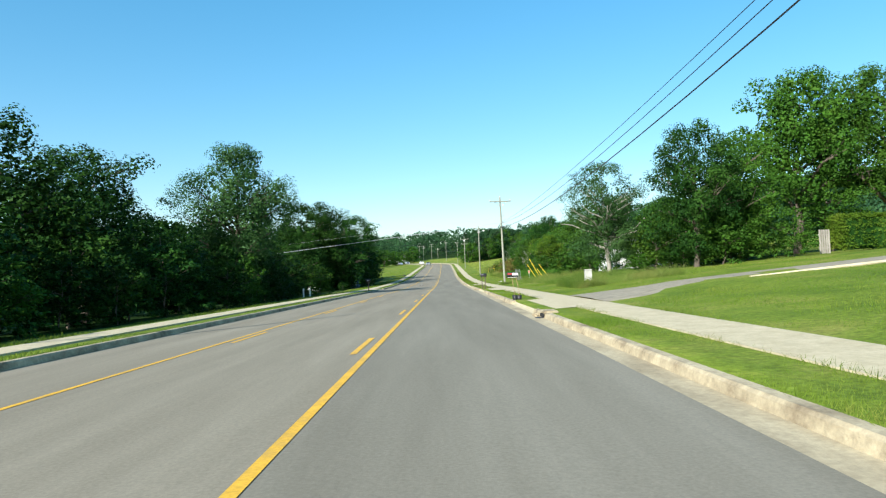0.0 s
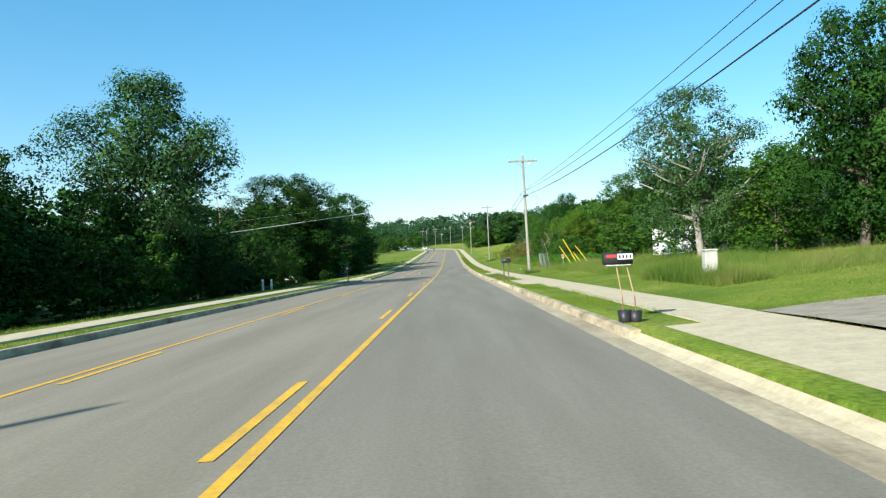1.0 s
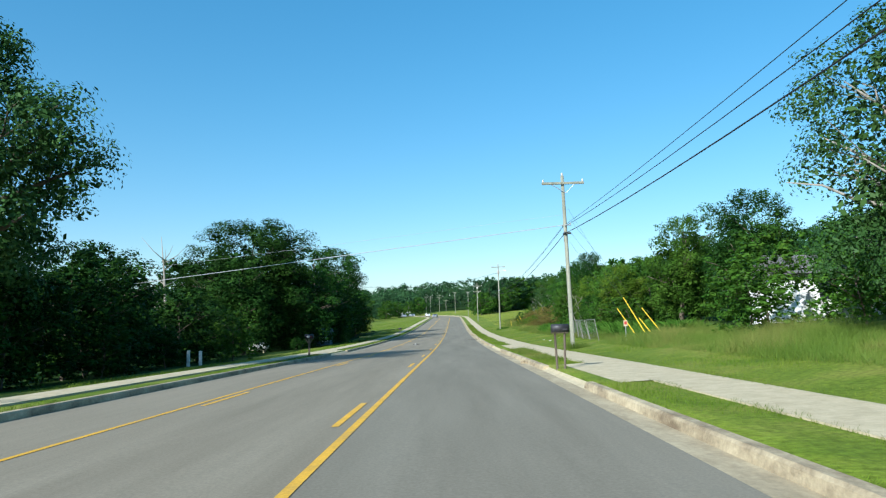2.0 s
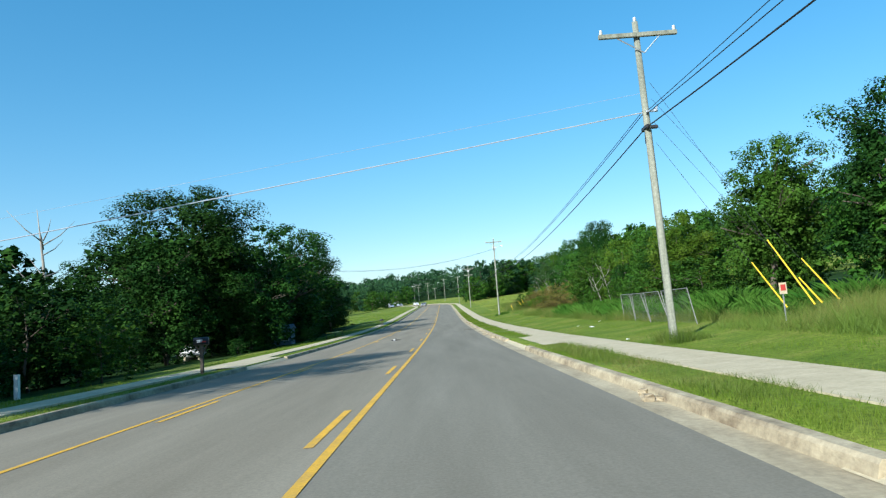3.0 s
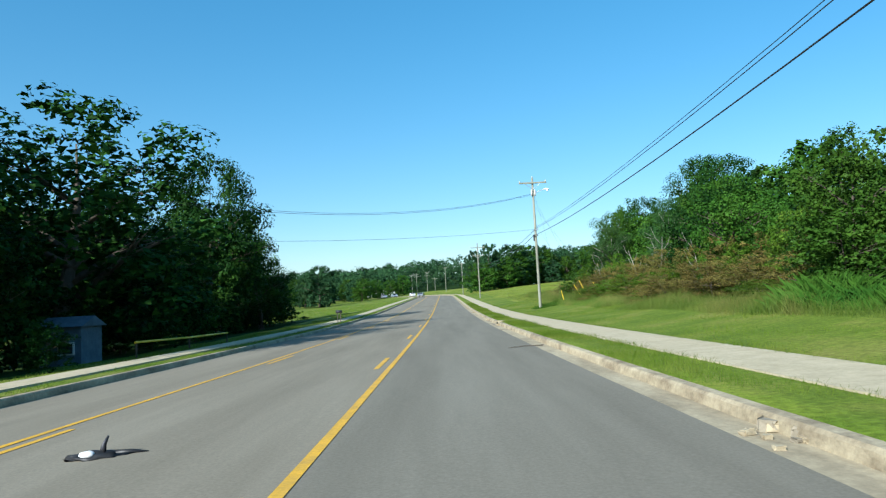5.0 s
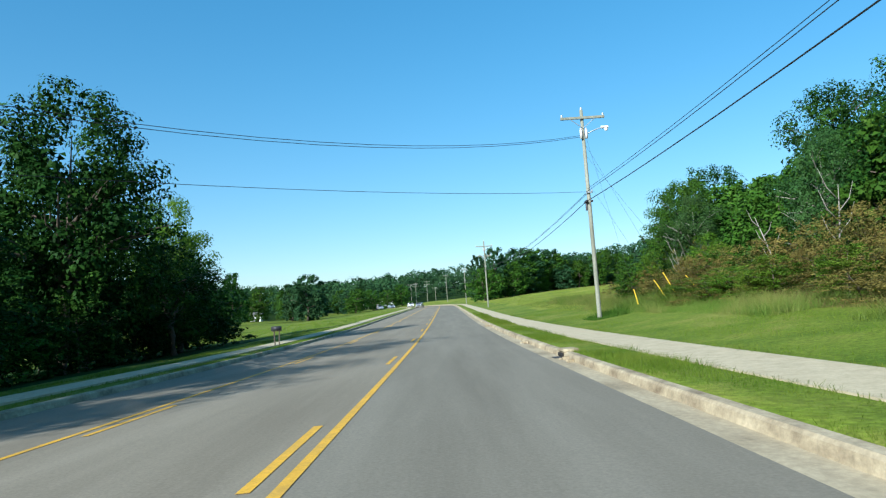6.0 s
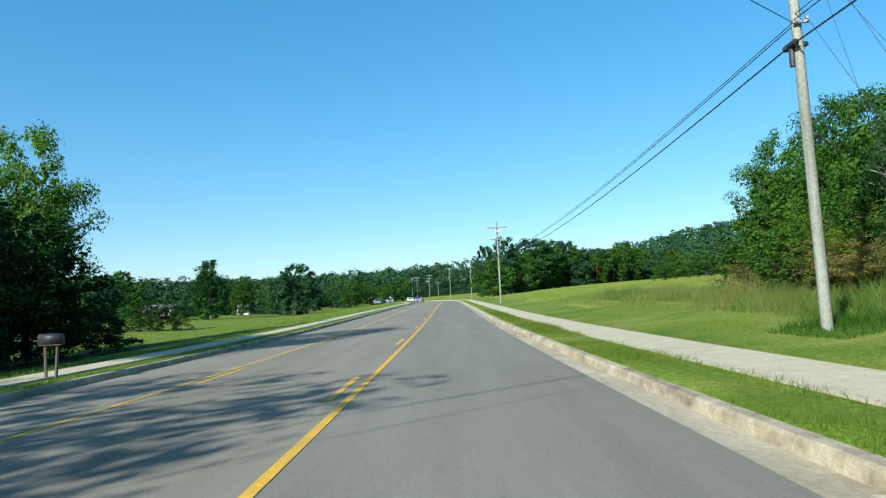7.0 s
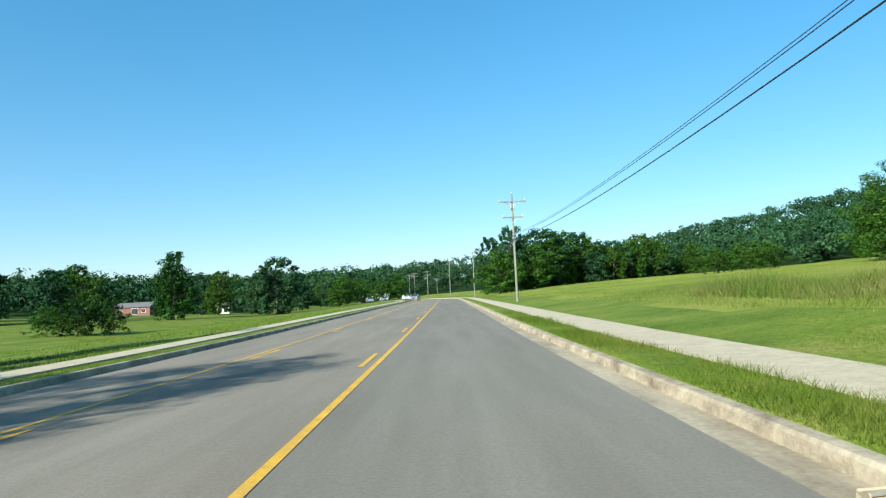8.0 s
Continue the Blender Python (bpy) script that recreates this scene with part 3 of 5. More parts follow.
plant_tree(OAK[2], -27.5, 136, 12.0, 12.0, OAK_LABEL, turn=120)
plant_tree(OAK[1], -20.6, 60, 7.2, 8.0, OAK_LABEL, turn=20)
plant_tree(BIG_YOUNG[0], -24.6, 164, 13.6, 8.8, "bright green tree at the end of the wood", turn=70)
plant_tree(BIG_OAK[0], -20.5, 127, 9.5, 10.5, "dark oak close to the sidewalk", turn=200)
plant_tree(BIG_OAK[1], -27, 38, 13.0, 13.5, OAK_LABEL, turn=150)
plant_tree(BIG_OAK[0], -24.5, 24, 11.8, 12, OAK_LABEL, turn=250)
plant_tree(OAK[0], -31.8, 52, 12.0, 9.5, OAK_LABEL, turn=60)
plant_tree(OAK[2], -22, 12, 8.6, 11, OAK_LABEL, turn=100)
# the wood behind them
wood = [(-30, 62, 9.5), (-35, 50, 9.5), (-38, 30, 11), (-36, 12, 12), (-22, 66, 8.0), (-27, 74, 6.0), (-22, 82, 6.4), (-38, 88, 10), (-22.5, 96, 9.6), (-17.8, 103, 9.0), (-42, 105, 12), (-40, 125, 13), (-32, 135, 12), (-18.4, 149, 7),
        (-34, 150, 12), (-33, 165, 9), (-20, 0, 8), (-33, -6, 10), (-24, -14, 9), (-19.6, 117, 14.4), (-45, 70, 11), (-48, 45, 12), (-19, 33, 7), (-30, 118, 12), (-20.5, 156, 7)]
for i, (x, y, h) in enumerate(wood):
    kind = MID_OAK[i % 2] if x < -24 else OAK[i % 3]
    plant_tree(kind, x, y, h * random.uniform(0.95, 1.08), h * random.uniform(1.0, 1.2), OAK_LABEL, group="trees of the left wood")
for i in range(54):
    y = -14 + i * 3.25 + random.uniform(-1, 1)
    x = -16.0 - random.uniform(0, 2.2) - (1.6 if 120 < y else 0) - (2.2 if 142 < y else 0)
    if 60 < y < 72:
        x -= 3.5
    if 74 < y < 97:
        x -= 6.0
    if 108 < y < 118:
        x -= 3.5
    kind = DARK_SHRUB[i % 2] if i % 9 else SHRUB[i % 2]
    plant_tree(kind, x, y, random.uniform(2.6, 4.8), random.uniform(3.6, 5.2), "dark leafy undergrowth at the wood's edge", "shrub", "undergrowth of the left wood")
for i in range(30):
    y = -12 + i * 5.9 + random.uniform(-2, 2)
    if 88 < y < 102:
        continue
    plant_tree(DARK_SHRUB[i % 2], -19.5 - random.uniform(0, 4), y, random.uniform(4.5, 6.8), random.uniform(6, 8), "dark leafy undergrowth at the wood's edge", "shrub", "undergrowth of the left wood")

for x, y, h, w in [(-16.6, 95.0, 1.3, 2.0), (-12.9, 104.0, 1.6, 1.8)]:
    plant_tree(DARK_SHRUB[1], x, y, h, w, "low dark bush at the wood's edge", "shrub", "undergrowth of the left wood")
# right of the road: yard trees
plant_tree(THIN_PECAN[0], 12.6, 43, 9.2, 7.4, "tree with bare pale limbs among thin leaves", turn=30)
plant_tree(BIG_OAK[1], 17.2, 36.5, 10.4, 7.6, "tall leafy oak in rough grass", turn=10)
plant_tree(BIG_MAPLE[1], 20.4, 39, 9.4, 7.5, MAPLE_LABEL, turn=60)
plant_tree(HIGH_OAK[0], 29.6, 46, 15.6, 12.4, "large spreading green tree behind a hedge", turn=110)
plant_tree(HIGH_OAK[0], 37.0, 45, 15.4, 11.8, "tall dark tree with a bare branch", turn=200)
plant_tree(SHRUB[0], 24.4, 37.0, 3.6, 3.6, "rounded flowering bush beside the hedge", "shrub")
for x, y, h, w in [(21.5, 39, 5.0, 5.5), (19, 36, 3.6, 5), (23, 42, 6, 6), (32, 46, 7, 8), (40, 44, 9, 9), (16.0, 42.0, 4.6, 5), (11.2, 52, 3.2, 4.4), (14.0, 56.5, 4.6, 5.2), (18.4, 46, 6.0, 6)]:
    plant_tree(MAPLE[1] if h > 4.8 else SHRUB[1], x, y, h, w, "leafy green growth behind the lawn", "shrub" if h < 4.8 else "tree", "growth behind the lawn")
plant_tree(BIG_MAPLE[1], 17.6, 80, 8.8, 7.6, "leafy tree behind the fence", turn=80)
plant_tree(BIG_YOUNG[0], 14.2, 84, 5.6, 5.0, "yellow-green young tree behind the fence", turn=10)
plant_tree(BIG_OAK[1], 20, 72, 9.0, 8, OAK_LABEL, turn=300)
for x, y, h, w in [(17.8, 41.0, 2.0, 3.6), (19.6, 43.0, 2.4, 4.2), (21.8, 45.0, 2.8, 4.6), (24.0, 46.5, 3.0, 4.8), (26.5, 45.5, 2.6, 4.6), (14.2, 40.5, 1.5, 2.6)]:
    plant_tree(SHRUB[int(x) % 2], x, y, h, w, "leafy green growth behind the lawn", "shrub", "growth behind the lawn")
# the wood along the right side
k = 0
for y in np.arange(54, 172, 5.2):
    for row, x0 in ((0, 14.2), (1, 19.0), (2, 24.5)):
        x = x0 + random.uniform(-0.8, 1.2) + max(0, y - 140) * 0.10 + (2.5 if y < 66 else 0)
        if (row == 0 and y < 83) or (row == 2 and y < 125) or (row == 0 and (128 < y < 143 or y > 158)):
            continue
        h = (5.4, 6.8, 8.0)[row] * random.uniform(0.82, 1.15)
        kind = (MAPLE + OAK + YOUNG[:1])[(k * 3 + row) % 7] if row == 0 else MID_MAPLE[(k * 2 + row) % 3]
        if row == 0 and k % 3 == 2:
            h *= 0.6
        plant_tree(kind, x, float(y) + random.uniform(-1.5, 1.5), h, h * random.uniform(0.85, 1.05), "green tree of the roadside wood", group="trees of the right wood")
    k += 1
plant_tree(BIG_MAPLE[0], 18.6, 104, 6.6, 7.0, "leafy green tree above the roadside wood", turn=250)
plant_tree(BIG_OAK[0], 19.6, 131, 9.4, 8.0, "tall dark tree above the brush", turn=50)
plant_tree(BIG_OAK[1], 23.4, 144, 11.6, 8.5, "tall dark tree above the brush", turn=80)
plant_tree(THIN_PECAN[0], 16.9, 135, 7.2, 5.0, "thin tree with bare pale limbs", turn=140)
plant_tree(THIN_PECAN[0], 15.2, 147, 6.4, 4.6, "thin tree with bare pale limbs", turn=270)
for i in range(25):
    y = 78 + i * 3.0
    plant_tree(SHRUB[i % 2], 12.6 + random.uniform(-0.6, 1.6) + (1.9 if 108 < y < 150 else 0), y, random.uniform(1.8, 3.4), random.uniform(2.6, 4.2), "leafy green brush below the wood", "shrub", "brush below the right wood")
for i in range(50):
    y = 108 + i * 0.92 + random.uniform(-0.6, 0.6)
    x = 11.0 + (i * 1.7) % 3.6 + random.uniform(-0.3, 0.3) + (0.8 if y > 143 else 0)
    h = (1.1 + 0.6 * (x - 11)) * random.uniform(0.8, 1.2)
    plant_tree(DRY_SHRUB[i % 2] if i % 4 else YOUNG[0], x, y, h, random.uniform(2.4, 3.8), "tangled brown and yellow dry brush" if i % 4 else "yellow-green weedy bush among dry brush", "shrub", "dry brush by the pole")
for x, y, h, w in [(-19.0, 161, 2.6, 4.0), (-21.5, 167, 2.4, 4.0)]:
    plant_tree(DARK_SHRUB[0], x, y, h, w, "dark leafy undergrowth at the wood's edge", "shrub", "undergrowth of the left wood")
for x, y, h, w in [(12.9, 85.0, 1.5, 3.0), (13.6, 88.0, 1.7, 3.4)]:
    plant_tree(DRY_SHRUB[0], x, y, h, w, "rusty brown dead bush behind the fence", "shrub", "dead bushes behind the fence")
# corner of the wood by the field
plant_tree(BIG_MAPLE[1], 18.4, 156, 8.5, 6.6, "tall green tree at the wood's corner", turn=15)
plant_tree(BIG_OAK[0], 24.0, 164, 10.5, 9.0, "dark green tree at the wood's corner", turn=95)
plant_tree(BIG_MAPLE[0], 24.3, 174.0, 10.6, 8.4, "light green tree at the wood's corner", turn=205)
plant_tree(SHRUB[0], 16.0, 163, 3.6, 4.6, "leafy brush at the wood's corner", "shrub")
plant_tree(SHRUB[1], 15.6, 158, 3.0, 4.6, "leafy brush at the wood's corner", "shrub")
plant_tree(SHRUB[1], 15.2, 153, 3.0, 4.4, "leafy brush at the wood's corner", "shrub")
plant_tree(SHRUB[0], 19.6, 58.0, 3.4, 5.0, "leafy green growth behind the lawn", "shrub", "growth behind the lawn")
plant_tree(MAPLE[0], 31.5, 188, 7.4, 7.0, "full green tree at the field's edge", turn=33)
plant_tree(OAK[2], 28.5, 177, 7.0, 8.5, "dark green tree at the field's edge", turn=120)
plant_tree(MAPLE[2], 26.0, 178, 7.4, 7.0, MAPLE_LABEL, turn=220)
plant_tree(BIG_MAPLE[1], 39.5, 206, 9.0, 10.0, "full green tree standing in the field", turn=150)
for x, y, h, w in [(22.4, 169.0, 3.4, 4.6), (25.2, 172.0, 4.4, 5.2), (23.2, 177.0, 3.6, 4.4), (27.4, 179.5, 4.6, 5.4), (29.6, 185.0, 4.8, 5.6), (33.0, 191.0, 5.0, 6.0), (36.8, 203.0, 4.2, 6.0)]:
    plant_tree(SHRUB[int(x) % 2], x, y, h, w, "dense dark brush at the foot of the wood's corner", "shrub", "brush at the wood's corner")
for x, y, h, w in [(18.8, 161.5, 4.4, 4.6), (20.6, 165.5, 4.0, 4.4)]:
    plant_tree(YOUNG[0], x, y, h, w, "yellow-green young tree at the wood's corner", turn=70)
for dx, dy, h, w in [(-3.6, 1.0, 3.2, 5.0), (0.0, 0.0, 3.9, 5.4), (3.4, 1.4, 3.5, 5.0)]:
    plant_tree(SHRUB[1 if dx else 0], 36.4 + dx, 229.6 + dy, h, w, "rounded green thicket standing in the field", "shrub", "thicket in the field")
plant_tree(SHRUB[0], 15.0, 51.0, 4.2, 4.6, "leafy green growth behind the lawn", "shrub", "growth behind the lawn")

# left field
for dx, dy, h, w in [(0, 0, 4.6, 6.5), (-4.6, 1.5, 3.9, 5.5), (4.0, 1, 4.2, 5.0), (1.5, 3, 5.2, 5), (-2.5, 3, 4.8, 5.5)]:
    plant_tree((DARK_SHRUB + SHRUB)[int(h) % 4], -46 + dx, 230 + dy, h, w, "bushy dark green thicket in the field", "shrub", "thicket in the field")
plant_tree(CEDAR[0], -59, 292, 14.5, 12, "broad dark cedar standing alone in the field")
for x, y, h, w in [(-43, 316, 14.6, 14), (-117, 353, 14, 14), (-49, 322, 11, 10), (-33, 352, 9, 11), (-37, 360, 8.5, 9), (-27.5, 362, 8, 8), (-64, 335, 12, 11), (-72, 345, 12, 10), (-95, 285, 12, 14), (-84, 300, 13, 13), (-110, 300, 13, 14), (-105, 330, 13, 13),
                   (-126, 320, 13, 14), (-56, 350, 10, 10), (-80, 282, 11, 11), (-102, 270, 12, 13), (-118, 280, 13, 14), (-50, 372, 11, 11), (-64, 378, 12, 12), (-43, 385, 10, 10), (-30, 400, 11, 12), (-38, 408, 12, 12), (-20, 412, 10, 11), (-24, 385, 8, 9), (-90, 365, 11, 12)]:
    plant_tree((MID_MAPLE + FAR_OAK)[int(x * 7 + y) % 6], x, y, h, w, "full green tree on the far grass", group="trees on the far grass")
# wood behind the right field
k = 0
front = [(9, 285), (13, 296), (18, 306), (24, 312), (31, 318), (38, 322), (45, 326), (51, 336), (58, 352), (68, 366), (80, 374), (94, 378), (108, 378), (122, 374), (136, 366), (150, 354)]
for x, y in front:
    for row in range(3):
        h = (8.4, 11.0, 12.8)[row] * random.uniform(0.72, 1.18)
        xx, yy = x + row * 5 + random.uniform(-2, 2), y + row * 9 + random.uniform(-2, 2)
        plant_tree((MID_MAPLE + FAR_OAK)[(k * 5 + row) % 6], xx, yy, h, h * random.uniform(0.85, 1.2), "green tree of the wood behind the field", group="trees behind the field")
        k += 1
plant_tree(FAR_OAK[0], 14, 300, 15, 9, "tall dark tree at the wood's corner")
plant_tree(FAR_OAK[1], 10.5, 315, 14, 9, "tall dark tree at the wood's corner")
plant_tree(SHRUB[0], 47, 268, 4.2, 10, "low spreading bush in the field", "shrub")
plant_tree(SHRUB[1], 54, 271, 4.6, 11, "low spreading bush in the field", "shrub")


def far_woods(name, seed, count, region, label, tall=(10, 15), leaf=0.5, dense=2.2):
    """A distant wood as one mass of leafy crowns on the hills."""
    rng = np.random.default_rng(seed)
    out = []
    made = 0
    while made < count:
        x, y = rng.uniform(*region[0]), rng.uniform(*region[1])
        if not region[2](x, y):
            continue
        made += 1
        h = rng.uniform(*tall)
        z = gz(x, y)
        n = 7
        a = rng.uniform(0, 2 * math.pi, n)
        hh = rng.uniform(0.35, 1.0, n)
        w = 0.42 * h * np.sqrt(np.maximum(0.1, 1 - (hh - 0.55) ** 2 * 3.2)) * rng.uniform(0.3, 1, n)
        centres = np.stack([x + np.cos(a) * w, y + np.sin(a) * w, z + hh * h * 0.92], 1)
        out.append(leaf_faces(rng, centres, np.full(n, 0.22 * h), dense, leaf, 3))
    ob = new(name, quads_mesh(name, np.concatenate(out), LEAF_HAZE, 3))
    return tagged(ob, label, "woods", kind="stuff")


far_woods("far_woods", 3, 620, ((-420, -20), (400, 560), lambda x, y: x < -22 - (y - 400) * 0.1 or y > 470), "distant green woods beyond the fields", (11, 17), 0.62)
far_woods("far_woods", 4, 420, ((-420, -95), (300, 560), lambda x, y: x < -120 - (y - 300) * 0.05 or y > 480), "distant green woods beyond the fields", (11, 17), 0.62)
far_woods("far_woods", 5, 620, ((60, 330), (330, 560), lambda x, y: x > 95 and (y > 372 or x > 175)), "wooded hillside beyond the field", (10, 15), 0.62)
far_woods("far_woods", 6, 240, ((-60, 160), (430, 560), lambda x, y: y > 495 or x > 30), "distant green woods at the end of the road", (11, 16), 0.62)
far_woods("far_woods", 9, 1000, ((-480, 480), (555, 720), lambda x, y: True), "wooded ridge on the skyline", (10, 16), 0.8, 1.7)
far_woods("far_woods", 7, 200, ((29, 100), (60, 200), lambda x, y: x > 28 + max(0, y - 150) * 0.6), "green wood behind the roadside trees", (6.5, 9.0), 0.3, 11)
far_woods("far_woods", 8, 100, ((-110, -45), (-20, 190), lambda x, y: True), "dark wood behind the roadside trees", (8, 11), 0.34, 9)

# ---- poles and wires ----
def hang(a, b, sag, radius, n=18):
    """A wire that sags between two places."""
    a, b = Vector(a), Vector(b)
    pts = [a.lerp(b, i / n) - Vector((0, 0, 4 * sag * (i / n) * (1 - i / n))) for i in range(n + 1)]
    return tube(pts, radius, 5, False)


def wire(a, b, sag, radius, mat, label, group="wires along the road"):
    ob = part("wire", hang(a, b, sag, radius), mat)
    return tagged(ob, label, "wire", group)


def insulator(parent, at):
    bm = bmesh.new()
    prof = [(0.02, 0), (0.055, 0.02), (0.035, 0.05), (0.06, 0.07), (0.035, 0.10), (0.05, 0.12), (0.03, 0.15), (0.0, 0.16)]
    rings = []
    for r, z in prof:
        rings.append([bm.verts.new((at[0] + r * math.cos(a), at[1] + r * math.sin(a), at[2] + z)) for a in (k * math.pi / 4 for k in range(8))])
    for p, q in zip(rings, rings[1:]):
        for k in range(8):
            bm.faces.new((p[k], p[(k + 1) % 8], q[(k + 1) % 8], q[k]))
    bmesh.ops.remove_doubles(bm, verts=bm.verts, dist=1e-4)
    return part("insulator", bm, PORCELAIN, parent, "glossy grey insulator", True)


def crossarm(parent, z, width, side=0.0, braces=True):
    arm = part("crossarm", box((width, 0.10, 0.13), (side, -0.15, z), 0.012), POLE_WOOD, parent, "weathered wooden crossarm")
    for s in (-1, 1):
        insulator(arm, (side + s * (width / 2 - 0.08), -0.15, z + 0.06))
        if braces:
            part("brace", tube([(side + s * width * 0.28, -0.15, z - 0.05), (0, -0.14, z - 0.55)], 0.018, 6), GALVANISED, arm, "flat steel brace")
    return arm


def utility_pole(x, y, top, label, arms=((0.45, 2.3),), lean=0.0, light=False, can=False, clamp=None):
    z0 = gz(x, y)
    h = top - z0
    root = thing("utility_pole", (x, y, z0), label, "utility pole", "utility poles along the road")
    part("pole", tube([(0, 0, -0.5), (0, 0, 0), (lean * 0.5, 0, h * 0.5), (lean, 0, h)], [0.118, 0.115, 0.104, 0.085], 14), POLE_WOOD, root, "weathered round wooden pole", True)
    insulator(root, (lean, 0, h))
    for drop, width in arms:
        crossarm(root, h - drop, width, lean)
    if clamp:
        c = clamp - z0
        part("cable_clamp", joined(box((0.12, 0.5, 0.12), (-0.16, 0, c), 0.02), box((0.4, 0.12, 0.1), (0, 0, c + 0.02), 0.02), tube([(-0.14, 0.02, c - 0.05), (-0.15, 0.02, c - 0.45)], 0.06, 8)), DARK_METAL, root, "black cable clamp")
        part("bracket", joined(box((0.34, 0.06, 0.06), (0.02, -0.16, c + 0.45), 0.008), box((0.06, 0.12, 0.14), (0.14, -0.18, c + 0.5), 0.01)), GALVANISED, root, "galvanised wire bracket")
    if light:
        arm = part("lamp_arm", tube([(0.1, -0.05, h - 1.35), (0.5, -0.1, h - 1.15), (0.95, -0.15, h - 1.02)], 0.025, 8), GALVANISED, root, "steel lamp arm")
        part("lamp_head", joined(box((0.42, 0.2, 0.12), (1.1, -0.16, h - 1.02), 0.04), tube([(1.18, -0.16, h - 1.08), (1.18, -0.16, h - 1.2)], [0.11, 0.07], 10)), WHITE_PAINT, arm, "white street lamp head")
    if can:
        for s in (-0.13, 0.14):
            part("transformer", joined(tube([(s, -0.14, h - 1.55), (s, -0.14, h - 1.1)], 0.07, 12), tube([(s, -0.14, h - 1.1), (s, -0.14, h - 0.98)], [0.07, 0.02], 12)), PORCELAIN, root, "pale grey equipment can", True)
    return root


POLES = [(6.0, -16.0, 9.0), (5.78, 61.5, 9.25), (7.2, 139.2, 11.5), (6.1, 210.5, 13.0), (5.3, 291.0, 15.0), (0.5, 372.0, 19.0), (-14.0, 430.0, 20.0)]
CLAMP = [6.8, 6.05, 6.65, 8.6, 11.4, 14.6, 15.6]
utility_pole(*POLES[0], "weathered wooden utility pole on the verge", clamp=CLAMP[0])
utility_pole(*POLES[1], "weathered wooden utility pole with one crossarm in tall grass", lean=-0.15, clamp=CLAMP[1])
utility_pole(*POLES[2], "wooden utility pole with a lamp and grey cans beside brush", light=True, can=True, clamp=CLAMP[2])
utility_pole(*POLES[3], "wooden utility pole with two crossarms beside the field", arms=((0.8, 2.6), (2.3, 2.0)), can=True, clamp=CLAMP[3])
utility_pole(*POLES[4], "slender wooden utility pole farther along the road", arms=((0.3, 1.6),), clamp=CLAMP[4])
utility_pole(*POLES[5], "slender wooden utility pole farther along the road", arms=((0.3, 2.0),))
utility_pole(*POLES[6], "distant wooden utility pole at the bend", arms=((0.4, 2.6), (1.6, 2.6)))
# Out of view; added for the thin shadow it throws on the left lanes.
utility_pole(-13.2, 1.4, 8.0, "wooden pole out of view, added for its shadow", arms=())
utility_pole(-9.0, 445, 21.5, "distant wooden utility pole at the bend", arms=((0.4, 2.8), (1.8, 2.8)))
utility_pole(-5.0, 452, 18.5, "distant wooden utility pole at the bend", arms=((0.4, 3.0),))
utility_pole(-17.5, 455, 21.0, "distant wooden utility pole at the bend", arms=((0.4, 2.8),))
for (a, ca), (b, cb) in zip(zip(POLES, CLAMP), zip(POLES[1:], CLAMP[1:])):
    near = a[1] < 200
    up = 1.0 if 50 < a[1] < 100 else 0.78
    wire((a[0] - 0.16, a[1], ca), (b[0] - 0.16, b[1], cb), 1.25 if a[1] < 0 else 1.0, 0.019 if near else 0.026, CABLE, "thick black telephone cable between poles")
    wire((a[0] - 0.12, a[1], ca + 0.5 * up), (b[0] - 0.12, b[1], cb + 0.5 * up), 1.15 if a[1] < 0 else 0.98, 0.012, CABLE, "thin dark wire between poles")
    wire((a[0] - 0.05, a[1], ca + 0.66 * up), (b[0] - 0.05, b[1], cb + 0.66 * up), 0.8 if a[1] < 0 else 0.97, 0.010, CABLE, "thin dark wire between poles")
wire((5.65, 61.5, 6.52), (-24.0, 65.9, 3.9), 0.03, 0.018, BARE_WIRE, "pale service wire across the road", "wires across the road")
wire((5.65, 61.5, 7.1), (-24.0, 66.5, 4.9), 0.05, 0.0045, BARE_WIRE, "pale service wire across the road", "wires across the road")
wire((7.02, 139.1, 10.12), (-22.84, 109.4, 8.38), 2.05, 0.011, CABLE, "dark wire across the road", "wires across the road")
wire((7.02, 139.1, 10.05), (-22.84, 109.7, 8.30), 2.05, 0.011, CABLE, "dark wire across the road", "wires across the road")
wire((7.02, 139.1, 7.15), (-25.2, 105.5, 5.09), 0.79, 0.009, CABLE, "dark wire across the road", "wires across the road")


def guy_guard(pole, attach, x, y, length, group):
    """A guy wire from a pole with a yellow guard on its lower end."""
    a, z0 = Vector((pole[0] + 0.1, pole[1], attach)), gz(x, y)
    foot = Vector((x, y, z0 - 0.05))
    way = (a - foot).normalized()
    root = thing("guy_wire", (x, y, z0), "steel guy wire with a yellow plastic guard", "guy wire", group)
    part("cable", tube([(0, 0, -0.05), tuple(a - Vector((x, y, z0)))], 0.005, 5, False), DARK_METAL, root, "thin steel cable")
    start, end = way * 0.35, way * (0.35 + length)
    part("guard", tube([start, start.lerp(end, 0.5), end], [0.026, 0.024, 0.018], 8), GUARD_YELLOW, root, "bright yellow guard tube")


for x, y, att, ln in ((9.55, 60.6, 7.4, 2.1), (9.3, 61.6, 5.6, 1.6), (9.95, 60.9, 6.2, 0.9), (10.5, 61.0, 6.9, 1.5)):
    guy_guard(POLES[1], att, x, y, ln, "guy wires of the pole in the grass")
